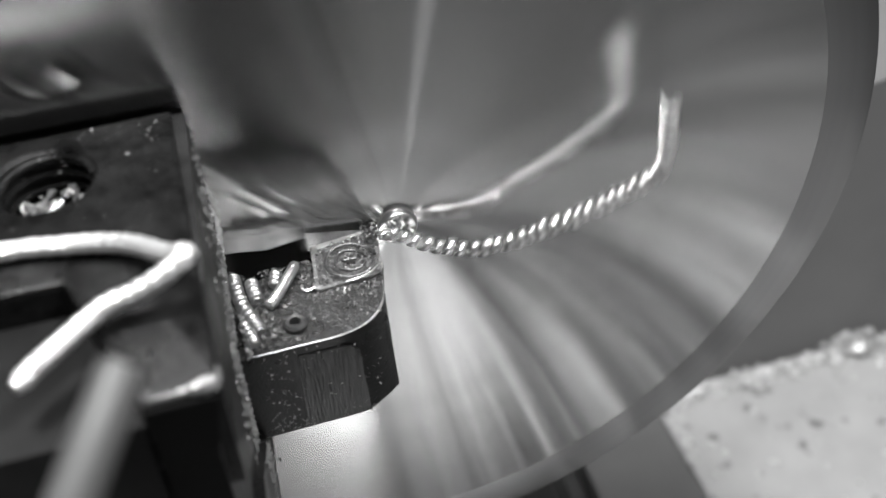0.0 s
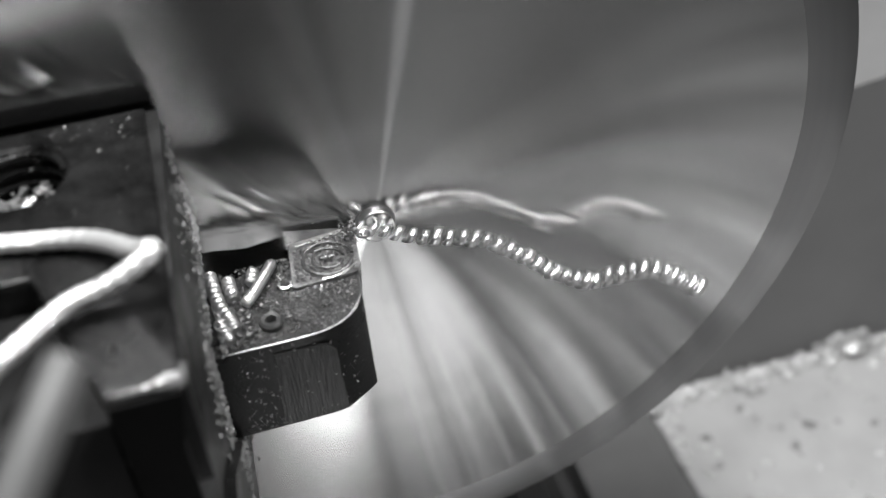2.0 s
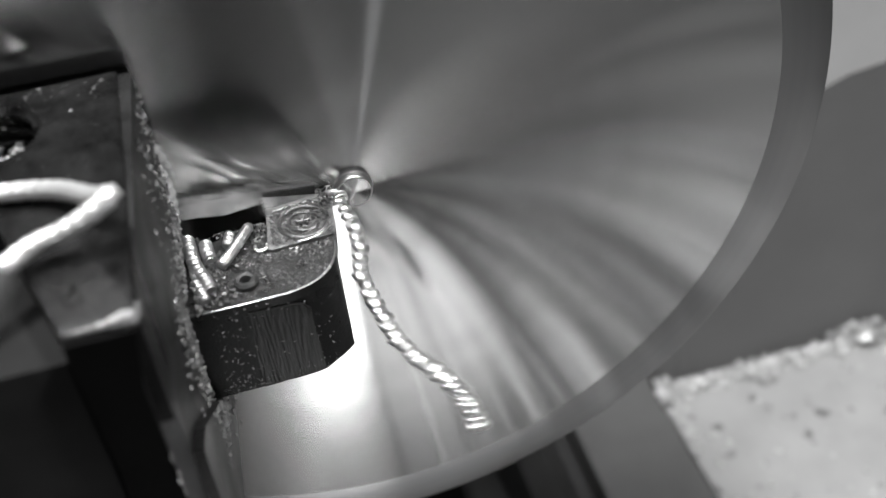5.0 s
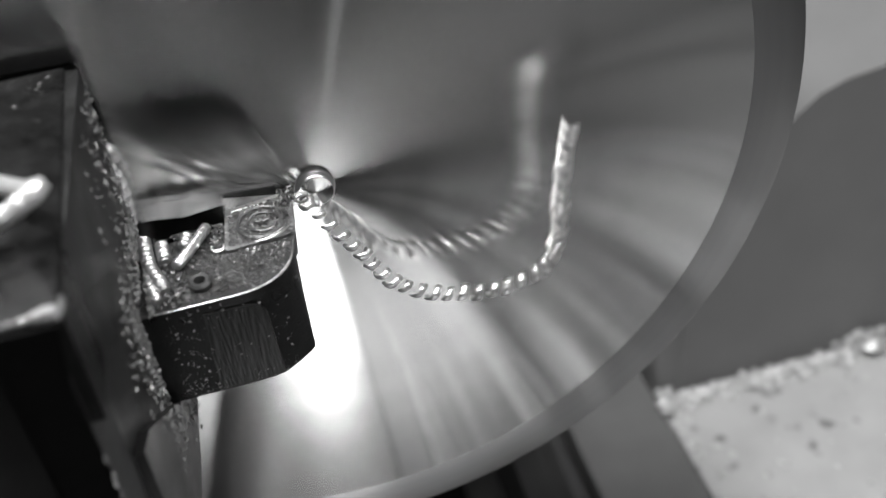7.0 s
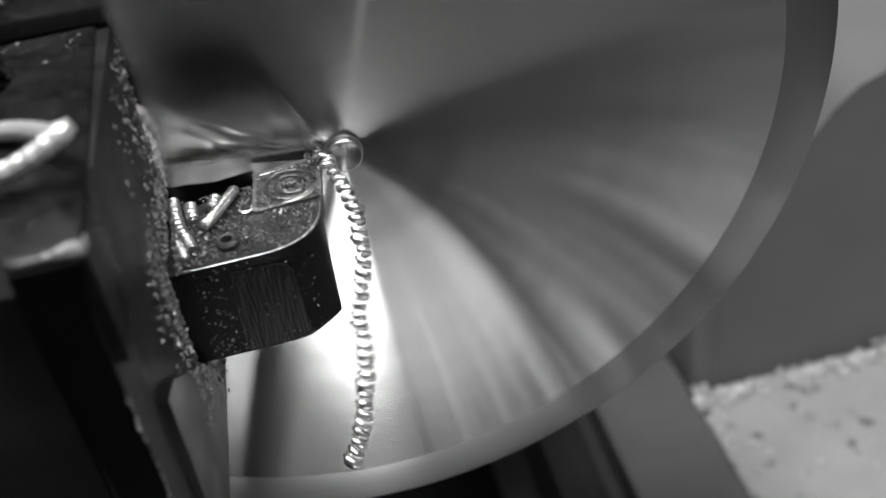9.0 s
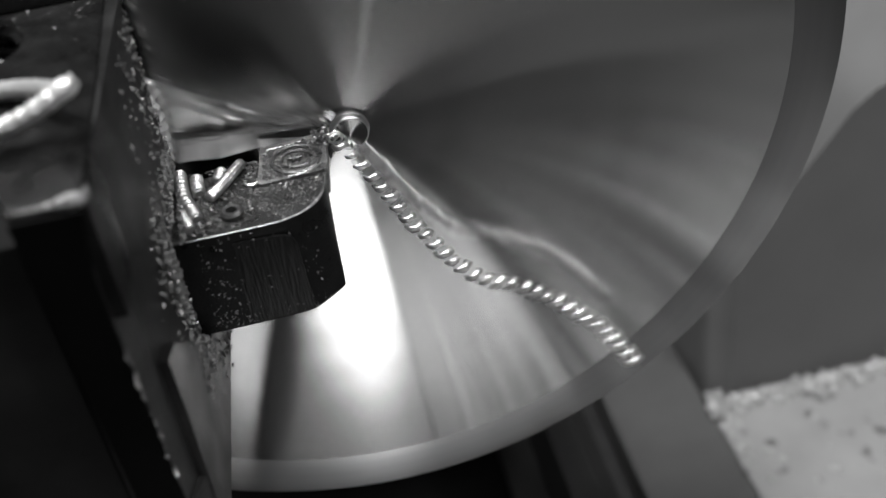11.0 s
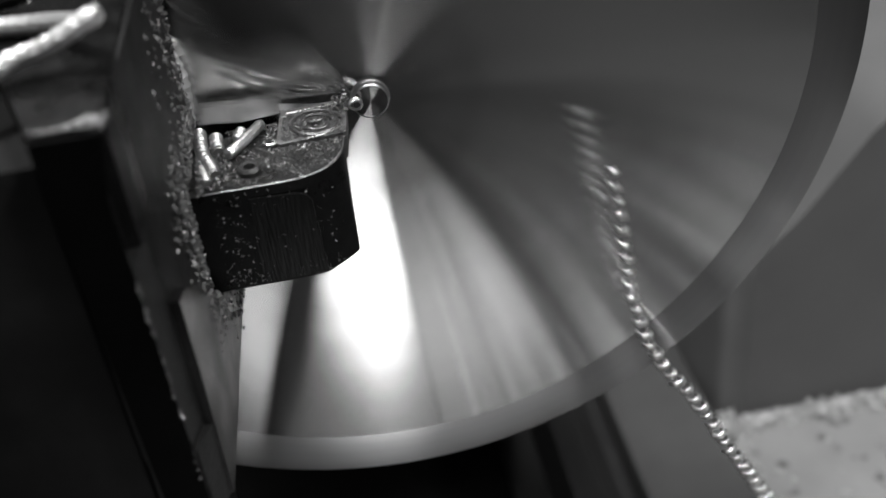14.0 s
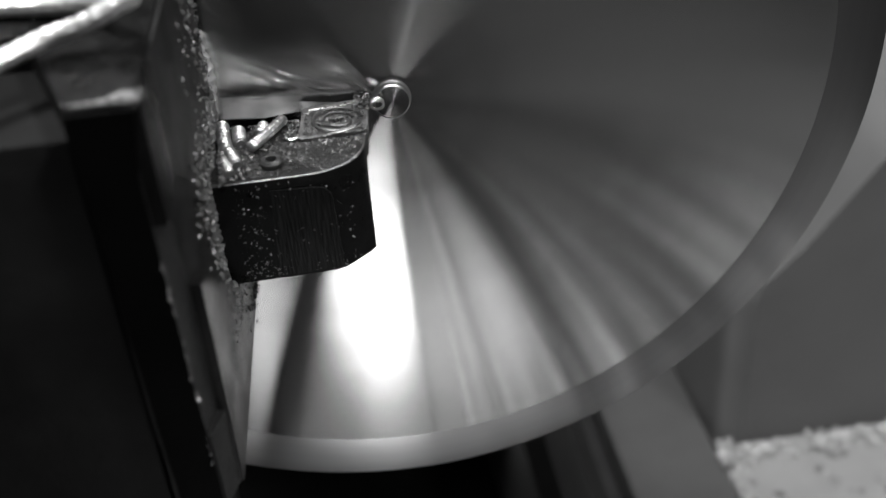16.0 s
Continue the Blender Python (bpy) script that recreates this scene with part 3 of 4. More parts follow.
def swarf_dust():
    rng = random.Random(11)
    bm = bmesh.new()

    def on_top(r):
        while True:
            x, y = r.uniform(-15.4, -3.4), r.uniform(-14.7, -4.8)
            if noise.noise(Vector((x * 0.45, y * 0.45, 3.0))) + 0.35 * r.random() < 0.12:
                continue
            if not (x > -8.8 and y > -9.0) and not (x > -6.5 and y < -13.2):
                return (x, y, TOP + 0.02), (0, 0, 1)

    def on_insert(r):
        return (r.uniform(-8.6, -2.9), r.uniform(-9.0, -3.2), TOP + 0.42), (0, 0, 1)

    def by_tip(r):
        return (-2.9 + r.gauss(0, 0.45), -3.6 + r.gauss(0, 0.9), TOP + 0.45 + 0.2 * r.random()), (0.2, 0, 1)

    grains(bm, rng, 2600, on_top, 0.03, 0.2)
    grains(bm, rng, 1500, on_insert, 0.04, 0.2)
    grains(bm, rng, 500, lambda r: ((-9.0 + r.uniform(-1.2, 5.8), -9.4 + r.gauss(0, 0.5), TOP + 0.05), (0, 0, 1)), 0.05, 0.24)
    grains(bm, rng, 160, by_tip, 0.06, 0.34)
    grains(bm, rng, 700, lambda r: ((-15.2 + abs(r.gauss(0, 1.5)), r.uniform(-14.7, -6.6), TOP + 0.1 + 0.25 * r.random()), (0, 0, 1)), 0.06, 0.32)
    solo("tool_swarf", bm, M_SWARFDARK, (-9, -9, TOP), "fine grey swarf dust on the tool top", "swarf", kind="stuff", smooth=False)
    bm = bmesh.new()

    def on_front(r):
        return (r.uniform(-15.3, -4.8) if r.random() < 0.6 else r.uniform(-15.3, -11), -15.06, r.uniform(-9.2, 0.2) if r.random() < 0.7 else r.uniform(-9.2, -7.5)), (0, -1, 0.1)

    grains(bm, rng, 420, on_front, 0.02, 0.14)
    grains(bm, rng, 450, on_top, 0.03, 0.15)
    solo("bright_swarf", bm, M_SWARFPOST, (-10, -15, -5), "sparse bright flecks of swarf on the tool", "swarf", kind="stuff", smooth=False)
    bm = bmesh.new()

    def on_post(r):
        y = -4.2 - abs(r.gauss(0, 4.6))
        while y < -29:
            y = -4.2 - abs(r.gauss(0, 5.5))
        z = r.uniform(-16.5, 17) if r.random() < 0.35 else r.uniform(-12, 5)
        return ((-15.4 if z < -9.6 or (y < -17 and z < -8.5 - 0.82 * (y + 16.2)) else -16.15) + 0.045 * (y + 4), y, z), (1, -0.05, 0.1)

    grains(bm, rng, 2600, on_post, 0.06, 0.42)
    grains(bm, rng, 70, lambda r: ((-18.25 + 0.08 * r.random(), -34.2 + r.gauss(0, 0.15), r.uniform(-12, 7)), (1, -0.3, 0)), 0.08, 0.3)
    def beside_tool(r):
        y, z = -15.2 - abs(r.gauss(0, 3.2)), r.uniform(-11.5, 6.5)
        return ((-15.35 if z < -9.6 or z < -8.5 - 0.82 * (y + 16.2) and y < -17 else -16.1) + 0.045 * (y + 4), y, z), (1, -0.05, 0.1)

    grains(bm, rng, 1000, beside_tool, 0.06, 0.4)
    grains(bm, rng, 600, lambda r: ((-15.9 + 0.4 * r.random(), r.uniform(-15.2, -6.4), 0.7 + 0.8 * abs(r.gauss(0, 0.6))), (0.7, -0.2, 0.7)), 0.06, 0.3)
    grains(bm, rng, 240, lambda r: ((-15.3 + 0.045 * r.uniform(-6, 0) + 0.1 * r.random(), -4.5 - abs(r.gauss(0, 3.0)), r.uniform(-17, -9.8)), (1, -0.05, 0.1)), 0.06, 0.4)
    grains(bm, rng, 80, lambda r: ((r.uniform(-34, -17.8), r.uniform(-21, -4.6), 18.3), (0, 0, 1)) if r.random() < 0.5 else ((r.uniform(-26, -17.8), -4.6 - abs(r.gauss(0, 2)), 18.3), (0, 0, 1)), 0.05, 0.22)
    solo("post_swarf", bm, M_SWARFPOST, (-16, -14, 0), "grey flecks of swarf sticking to the post side", "swarf", kind="stuff", smooth=False)
    bm = bmesh.new()
    grains(bm, rng, 110, lambda r: ((HOLE[0] + r.uniform(-2.4, 2.4), HOLE[1] + r.uniform(-2.4, 2.4), 14.6 + 0.9 * r.random()), (r.uniform(-0.5, 0.5), r.uniform(-0.5, 0.5), 1)), 0.2, 1.0)
    solo("screw_swarf", bm, M_SWARFBRIGHT, (HOLE[0], HOLE[1], 14.6), "bright crumbs of swarf lying in the set screw hole", "swarf", kind="stuff", smooth=False)


M_SWARFBRIGHT = material("bright_swarf_flecks", 0.36, 0.35, 0.8, 0.5, 3000)
M_SWARFPOST = material("dull_swarf", 0.19, 0.45, 0.5, 0.6, 900, stain_scale=300)
M_SWARFDARK = material("grey_swarf_dust", 0.1, 0.4, 0.7, 0.6, 3000, stain_scale=600)


def tool_post():
    post = thing("tool_post", (-36, -12, -75), "dark blued steel tool post block with set screw hole", "tool post")
    part("top_block", block_with_hole([(-62, -4.0), (-62, -21.5), (-26.0, -22.0), (-21.9, -33.8), (-17.3, -33.8), (-17.3, -4.0)], 9.0, 18.3, HOLE, 3.6), M_POST, post)
    bm = bmesh.new()
    side = [(-21.8, -33.9), (-18.3, -33.9), (-17.5, -31.2), (-16.9, -18), (-16.35, -4.2), (-21.8, -4.2)]
    loft(bm, [[(x, y, z) for x, y in side] for z in (-9.7, 17.9)])
    part("side_plate", bm, M_PLATE, post, "dark side plate speckled with swarf", smooth=False)
    bm = bmesh.new()
    side = [(-21.7, -33.8), (-17.9, -33.8), (-16.9, -31.2), (-16.1, -18), (-15.5, -4.4), (-21.7, -4.4)]
    loft(bm, [[(x, y, z) for x, y in side] for z in (-17.2, -9.65)])
    part("lower_jaw", bm, M_POSTSIDE, post, "worn grey lower jaw", smooth=False)
    # Panel shape stands for light bounced from the disc onto the side.
    bm = bmesh.new()
    panel = [(-31.4, -17.15), (-4.5, -17.15), (-4.5, -9.7), (-15.3, -9.75), (-16.2, -8.5), (-27.5, 0.8), (-30.8, 2.0)]
    loft(bm, [[(dx + 0.045 * (y + 4), y, z) for y, z in panel] for dx in (-16.6, -15.45)])
    part("lit_panel", bm, M_POSTSIDE, post, "grey panel in the shape of the lit area, flecked with swarf", smooth=False)
    bm = bmesh.new()
    patch = [(-32, 16.2), (-26, 13.0), (-18.5, 8.4), (-23.0, 5.9), (-31.2, 11.6)]
    loft(bm, [[(-16.9 + dx + 0.0455 * (y + 18), y, z) for y, z in patch] for dx in (-0.2, 0.05)])
    part("worn_patch", bm, M_POSTSIDE, post, "grey rubbed patch", smooth=False)
    bm = bmesh.new()
    loft(bm, [[(x, y, z) for y, z in ((-4.05, 18.25), (-3.1, 17.2), (-3.1, 11), (-4.05, 11))] for x in (-62, -16.5)])
    part("back_bevel", bm, M_BLACK, post, "black rear bevel", smooth=False)
    # Thin sheet over the plate's front end, far blacker than its side.
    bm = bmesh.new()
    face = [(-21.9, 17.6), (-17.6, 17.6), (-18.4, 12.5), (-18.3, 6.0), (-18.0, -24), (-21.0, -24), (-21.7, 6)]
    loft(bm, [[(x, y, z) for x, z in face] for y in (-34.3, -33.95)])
    part("front_face", bm, M_BLACK, post, "black front face", smooth=False)
    part("shelf", box(bmesh.new(), -60, -22.05, -33.6, -22.2, -75, 15.8, 0.3), M_COLUMN, post, "dark lower shelf")
    part("column", box(bmesh.new(), -60, -22.05, -22.15, -4.2, -75, 8.9, 0.3), M_COLUMN, post, "dark cast column")
    bm = tube(bmesh.new(), smooth_path([(-21.9, -33.5, 17.95), (-21.2, -33.6, 17.95), (-20.0, -33.6, 17.95), (-18.6, -33.55, 17.95), (-17.5, -33.3, 17.95), (-17.35, -32.2, 17.95)], 40), lambda u: 0.12 + 0.1 * math.sin(u * 31) ** 2 + 0.42 * math.exp(-((u - 0.68) / 0.16) ** 2), 8)
    part("front_arris", bm, M_ARRIS, post, "bright worn front edge")
    # thread turns and the set screw down in the hole
    bm = bmesh.new()
    turns = [(HOLE[0] + 3.52 * math.cos(a), HOLE[1] + 3.52 * math.sin(a), 17.9 - 0.19 * a) for a in np.linspace(0, 26, 160)]
    tube(bm, turns, 0.3, 6)
    part("thread", bm, M_POST, post, "dark screw thread")
    bm = bmesh.new()
    hexa = lambda r, z: [(HOLE[0] + r * math.cos(math.pi * i / 3), HOLE[1] + r * math.sin(math.pi * i / 3), z) for i in range(6)]
    circ = lambda r, z: [(HOLE[0] + r * math.cos(math.pi * i / 12), HOLE[1] + r * math.sin(math.pi * i / 12), z) for i in range(24)]
    loft(bm, [circ(3.3, 10), circ(3.3, 14.1), circ(3.0, 14.4), circ(1.9, 14.4), circ(1.8, 12.4)])
    screw = part("set_screw", bm, M_SCREW, post, "steel set screw with swarf in its socket")
    return post


HOLE = (-27.1, -10.0)


def block_with_hole(outline, z0, z1, c, r):
    """Block over an outline, with a round hole down from its top and a chamfer round its top edges."""
    n, k = 96, 0.6
    bm = bmesh.new()
    angles = [2 * math.pi * (i + 0.5) / n for i in range(n)]
    for x, y in outline:
        a = math.atan2(y - c[1], x - c[0]) % (2 * math.pi)
        j = min(range(n), key=lambda q: abs(angles[q] - a))
        angles[j] = a

    def edge(inset, z):
        out = []
        for a in angles:
            dx, dy = math.cos(a), math.sin(a)
            best = 1e9
            for (ax, ay), (bx, by) in zip(outline, outline[1:] + outline[:1]):
                den = dx * (by - ay) - dy * (bx - ax)
                if abs(den) > 1e-9:
                    f = ((ax - c[0]) * (by - ay) - (ay - c[1]) * (bx - ax)) / den
                    u = ((ax - c[0]) * dy - (ay - c[1]) * dx) / den
                    if f > 0 and -1e-6 <= u <= 1 + 1e-6:
                        best = min(best, f)
            out.append((c[0] + dx * (best - inset), c[1] + dy * (best - inset), z))
        return out

    def circle(rad, z):
        return [(c[0] + rad * math.cos(a), c[1] + rad * math.sin(a), z) for a in angles]
    loft(bm, [edge(0, z0), edge(0, z1 - k), edge(k * 0.3, z1 - 0.3 * k), edge(k, z1), circle(r + 0.35, z1), circle(r, z1 - 0.3), circle(r, z0 + 0.5)])
    return bm


def slide():
    s = thing("compound_slide", (-60, -60, -120), "dark cast compound slide under the tool post", "lathe slide")
    part("top_slide", box(bmesh.new(), -120, -23, -140, 20, -92, -75, 1.5), M_SLIDE, s)
    part("saddle", box(bmesh.new(), -150, -57, -180, 30, -151, -92, 2), M_SLIDE, s)
    # Unseen carriage, added only for what the disc reflects of it.
    car = thing("carriage", (40, -106, -146), "unseen lathe carriage made up of pale and dark plates for the disc reflection", "lathe carriage")
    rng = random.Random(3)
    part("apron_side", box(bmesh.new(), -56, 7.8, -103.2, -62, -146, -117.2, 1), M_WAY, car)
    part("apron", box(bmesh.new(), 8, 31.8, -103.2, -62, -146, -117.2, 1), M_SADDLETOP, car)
    part("apron_land", box(bmesh.new(), -4, 33, -132, -103, -146, -116.6, 0.6), M_SADDLEPALE, car, "pale plate that brightens the disc reflection")
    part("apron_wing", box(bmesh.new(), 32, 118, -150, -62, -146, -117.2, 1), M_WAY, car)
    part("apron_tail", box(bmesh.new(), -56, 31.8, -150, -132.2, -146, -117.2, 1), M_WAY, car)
    # lands made up to streak the disc, closer near the tool, wider further off
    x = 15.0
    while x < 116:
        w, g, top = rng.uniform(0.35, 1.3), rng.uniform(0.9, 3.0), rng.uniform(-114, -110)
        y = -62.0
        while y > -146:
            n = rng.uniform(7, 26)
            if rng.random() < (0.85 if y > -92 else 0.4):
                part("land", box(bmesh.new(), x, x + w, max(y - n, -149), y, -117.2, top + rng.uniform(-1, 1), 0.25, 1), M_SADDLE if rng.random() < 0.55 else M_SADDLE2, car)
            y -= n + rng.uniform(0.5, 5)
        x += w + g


def hose():
    bm = tube(bmesh.new(), smooth_path([(-19.9, -46.5, 33.5), (-21.8, -49.5, 32.0), (-25, -54, 29), (-29, -60, 25), (-38, -75, 12), (-50, -95, -20), (-60, -110, -76)], 40), 1.02, 14)
    solo("coolant_hose", bm, M_ROD, (-60, -110, -76), "pale thin coolant hose bent over the slide", "hose")


room()
lathe_bed()
headstock()
CHUCK = chuck()
DISC = workpiece()
cutting_tool()
tool_post()
slide()
loose_chips()
swarf_dust()
hose()

# ---- the running chip: a chain of short coils ----
LINKS = 32
SHAPES = {}
STRAND = thing("running_chip", (0, 0, 0), "long bright corkscrew chip whipping off the cutting point", "metal chip")


def link_mesh(seed):
    """One uneven curl of thick-edged ribbon, open at the back."""
    rng = random.Random(seed)
    bm, rings = bmesh.new(), []
    p1, p2, e = rng.uniform(0, 6.28), rng.uniform(0, 6.28), rng.uniform(0.04, 0.18)
    for k in range(21):
        u = k / 20
        th, z = 2 * math.pi * 0.76 * (0.5 - u), -0.48 + 0.96 * u
        h = (0.36 + 0.05 * math.sin(3 * th + p2)) * min(1, 6 * u + 0.3, 6 * (1 - u) + 0.3)
        o = 1 + e * math.cos(th + p1) + 0.06 * math.sin(7 * th + p2)
        c, d = math.cos(th), math.sin(th)
        rings.append([(r * o * c, r * o * d, z + w * h) for r, w in ((0.5, -0.7), (0.7, -1.0), (0.77, 0.0), (0.7, 1.0), (0.5, 0.7))])
    loft(bm, rings)
    bmesh.ops.scale(bm, verts=bm.verts, vec=(MM, MM, MM))
    bmesh.ops.recalc_face_normals(bm, faces=bm.faces)
    me = bpy.data.meshes.new("coil")
    bm.to_mesh(me)
    bm.free()
    me.materials.append(M_RIBBON)
    for f in me.polygons:
        f.use_smooth = True
    return me


COIL = [link_mesh(k) for k in range(6)]
COILS = []
for _ in range(LINKS):
    ob = new("coil", COIL[(_ * 5 + _ // 4) % 6])
    ob.parent = STRAND
    ob.scale = [(0.76 + 0.2 * min(1, _ / 5)) + 0.2 * (_ / LINKS) + 0.1 * math.sin(2.3 * _)] * 3
    COILS.append(ob)


def strand(t, depth, *xz):
    """The chip's line at t: x and z in millimetres from the cutting point outward; depth is how far its end stands off the face."""
    n = len(xz) // 2
    pts = []
    for k in range(n):
        u = k / (n - 1)
        y = -8.0 if depth == 0 else -3.2 + (depth + 3.2) * u ** 0.7
        pts.append(Vector((xz[2 * k], y, xz[2 * k + 1])))
    SHAPES[round(t, 1)] = pts


strand(0.0, -8, -2.2, 1.3, 2.9, -1.3, 8.6, -2.1, 14.1, -0.5, 19.4, 1.5, 23.8, 4.8, 23.5, 11.9)
strand(0.1, -8, -2.2, 1.3, 1.1, -1.7, 4.8, -5.0, 9.0, -7.9, 13.2, -6.7, 17.6, -7.2, 22.3, -10.2)
strand(0.2, -8, -2.2, 1.3, -0.3, 0.1, 1.5, -1.7, 3.1, -4.1, 4.8, -6.6, 6.9, -8.8, 9.1, -11.2)
strand(0.3, -12, -2.2, 1.3, 1.0, -0.2, 2.4, -4.3, 3.8, -9.1, 4.2, -14.3, 2.4, -18.0, -2.3, -17.6)
strand(0.4, -14, -2.2, 1.3, 0.7, -0.7, 2.3, -5.1, 3.6, -10.2, 2.5, -15.5, -0.6, -19.4, -5.6, -16.3)
strand(0.5, -8, -2.2, 1.3, 0.4, -0.7, 2.3, -4.0, 3.9, -8.0, 5.7, -12.2, 6.9, -17.0, 7.5, -22.3)
strand(0.6, -14, -2.2, 1.3, 1.8, -0.2, 5.2, -4.3, 7.6, -9.9, 10.1, -16.3, 13.1, -23.3, 15.4, -31.6)
strand(0.7, -22, -2.2, 1.3, 1.3, 2.6, 4.6, 1.7, 6.9, -0.9, 8.6, -4.5, 11.5, -7.5, 15.2, -9.7)
strand(0.8, -28, -2.2, 1.3, -0.3, 5.2, 1.8, 7.2, 3.8, 8.8, 4.8, 9.1, 4.9, 8.3, 5.7, 7.9)
strand(0.9, -30, -2.2, 1.3, 0.3, 5.7, 2.7, 7.7, 5.0, 8.9, 5.3, 8.2, 6.7, 10.7, 6.8, 17.0)
strand(1.0, -28, -2.2, 1.3, 0.4, 4.6, 3.1, 6.1, 5.7, 7.2, 7.1, 6.4, 9.4, 8.3, 11.2, 12.3)
strand(1.1, -14, -2.2, 1.3, 1.9, -1.7, 5.7, -6.7, 11.5, -7.0, 17.4, -7.7, 22.8, -5.6, 23.5, 2.4)
strand(1.2, -8, -2.2, 1.3, 1.1, -3.4, 4.7, -9.1, 10.1, -11.6, 16.0, -13.6, 22.1, -15.3, 28.2, -15.2)
strand(1.3, -8, -2.2, 1.3, 0.1, -0.7, 1.7, -3.8, 3.0, -7.6, 4.7, -11.4, 8.1, -12.2, 11.6, -12.6)
strand(1.4, -14, -2.2, 1.3, -1.1, 0.8, -0.7, -1.2, -0.3, -3.4, -0.1, -5.8, 1.1, -8.0, 2.8, -10.1)
strand(1.5, -18, -2.2, 1.3, -0.6, 1.7, -1.2, -0.6, -1.9, -3.2, -2.1, -5.8, -0.3, -8.3, 0.3, -11.6)
strand(1.6, -14, -2.2, 1.3, 0.3, 0.7, 1.1, -3.1, 1.8, -7.3, 2.6, -11.9, 3.0, -16.8, 1.1, -21.1)
strand(1.7, -26, -2.2, 1.3, 1.1, 4.4, 3.3, 3.7, 4.7, 1.6, 3.0, -0.2, -0.1, -1.1, -3.5, -1.5)
strand(1.8, -26, -2.2, 1.3, 0.7, 5.3, 3.5, 8.0, 6.2, 10.4, 8.3, 10.2, 10.7, 11.6, 11.9, 16.2)
strand(1.9, -14, -2.2, 1.3, 3.1, 1.2, 8.6, 2.6, 13.9, 1.1, 19.0, -0.7, 24.2, 1.6, 29.5, 3.2)
strand(2.0, -8, -2.2, 1.3, 3.0, -0.4, 8.7, -1.6, 13.8, -5.2, 19.1, -9.0, 25.2, -8.6, 31.5, -12.7)
strand(2.1, -8, -2.2, 1.3, 2.2, -1.1, 6.8, -4.3, 11.2, -8.4, 15.3, -13.9, 20.9, -16.8, 26.7, -16.9)
strand(2.2, -8, -2.2, 1.3, 1.9, -2.2, 6.0, -6.8, 9.7, -12.6, 13.4, -19.4, 19.0, -22.7, 25.1, -22.3)
strand(2.3, -8, -2.2, 1.3, 1.3, -4.3, 5.7, -10.2, 10.8, -16.6, 16.5, -23.3, 23.4, -27.0, 29.2, -22.9)
strand(2.4, -8, -2.2, 1.3, 0.6, -5.0, 4.0, -11.7, 10.2, -16.2, 17.0, -20.1, 23.8, -26.1, 29.5, -21.4)
strand(2.5, -8, -2.2, 1.3, -0.5, -5.3, 1.1, -13.1, 7.0, -17.4, 13.2, -22.7, 19.1, -30.4, 23.8, -26.0)
strand(2.6, -14, -2.2, 1.3, -1.0, -1.5, -1.2, -5.7, -0.0, -10.1, 2.2, -14.4, 5.5, -18.3, 7.4, -24.0)
strand(2.7, -20, -2.2, 1.3, -1.2, 1.3, -1.9, -1.0, -3.9, -3.0, -5.2, -5.5, -5.6, -8.5, -5.0, -11.8)
strand(2.8, -22, -2.2, 1.3, -2.3, 1.5, -4.7, 0.3, -6.3, -1.8, -6.6, -4.5, -7.8, -6.9, -9.8, -9.1)
strand(2.9, -24, -2.2, 1.3, 0.2, 2.9, 0.1, 1.5, -0.9, -0.5, -2.0, -2.6, -2.0, -5.1, -4.6, -6.0)
strand(3.0, -24, -2.2, 1.3, 1.6, 2.7, 5.5, 2.2, 6.9, -0.6, 6.3, -4.8, 4.2, -7.7, -0.9, -6.8)
strand(3.1, -20, -2.2, 1.3, 2.0, 2.9, 6.3, 4.5, 10.4, 6.9, 13.7, 4.2, 17.4, 2.8, 21.4, 4.7)
strand(3.2, -8, -2.2, 1.3, 3.1, -1.6, 9.0, -1.8, 14.6, 0.8, 20.6, 1.4, 22.3, 8.1, 23.9, 14.2)
strand(3.3, -8, -2.2, 1.3, 3.1, -2.5, 9.3, -5.4, 15.8, -4.9, 22.0, -2.8, 26.4, 1.9, 26.2, 9.6)
strand(3.4, -8, -2.2, 1.3, 2.6, -2.7, 8.2, -6.7, 14.5, -10.1, 21.2, -13.1, 28.4, -16.0, 32.9, -11.4)
strand(3.5, -8, -2.2, 1.3, 0.8, -3.0, 3.0, -8.8, 6.4, -14.4, 11.8, -16.5, 17.3, -19.9, 23.0, -24.5)
strand(3.6, -8, -2.2, 1.3, 0.2, 0.1, 2.1, -2.0, 3.2, -5.2, 4.2, -8.8, 5.8, -12.0, 8.3, -14.9)
strand(3.7, -12, -2.2, 1.3, -0.1, -0.2, 1.4, -3.0, 2.1, -6.6, 2.3, -10.5, 2.6, -14.8, 2.9, -19.3)
strand(3.8, -12, -2.2, 1.3, 0.9, -0.5, 2.1, -5.0, 3.1, -10.1, 4.1, -15.7, 5.4, -21.7, 5.3, -28.3)
strand(3.9, -8, -2.2, 1.3, 1.1, -1.9, 2.9, -7.2, 4.7, -13.2, 6.6, -19.6, 8.5, -26.8, 9.1, -34.8)
strand(4.0, -18, -2.2, 1.3, 1.2, -0.5, 4.5, -3.8, 5.8, -9.1, 6.7, -15.0, 8.6, -21.4, 9.9, -28.7)
strand(4.1, -28, -2.2, 1.3, -0.3, 3.0, 2.3, 3.8, 4.7, 4.4, 4.9, 2.7, 5.3, 1.0, 6.9, -0.2)
strand(4.2, -28, -2.2, 1.3, -0.5, 4.4, 1.4, 6.0, 3.4, 7.7, 5.3, 9.6, 6.0, 14.4, 4.7, 19.1)
strand(6.3, -8, -2.2, 1.3, 0.8, 1.4, 2.9, -0.5, 4.4, -3.6, 5.5, -7.2, 6.5, -11.0, 7.5, -15.1)
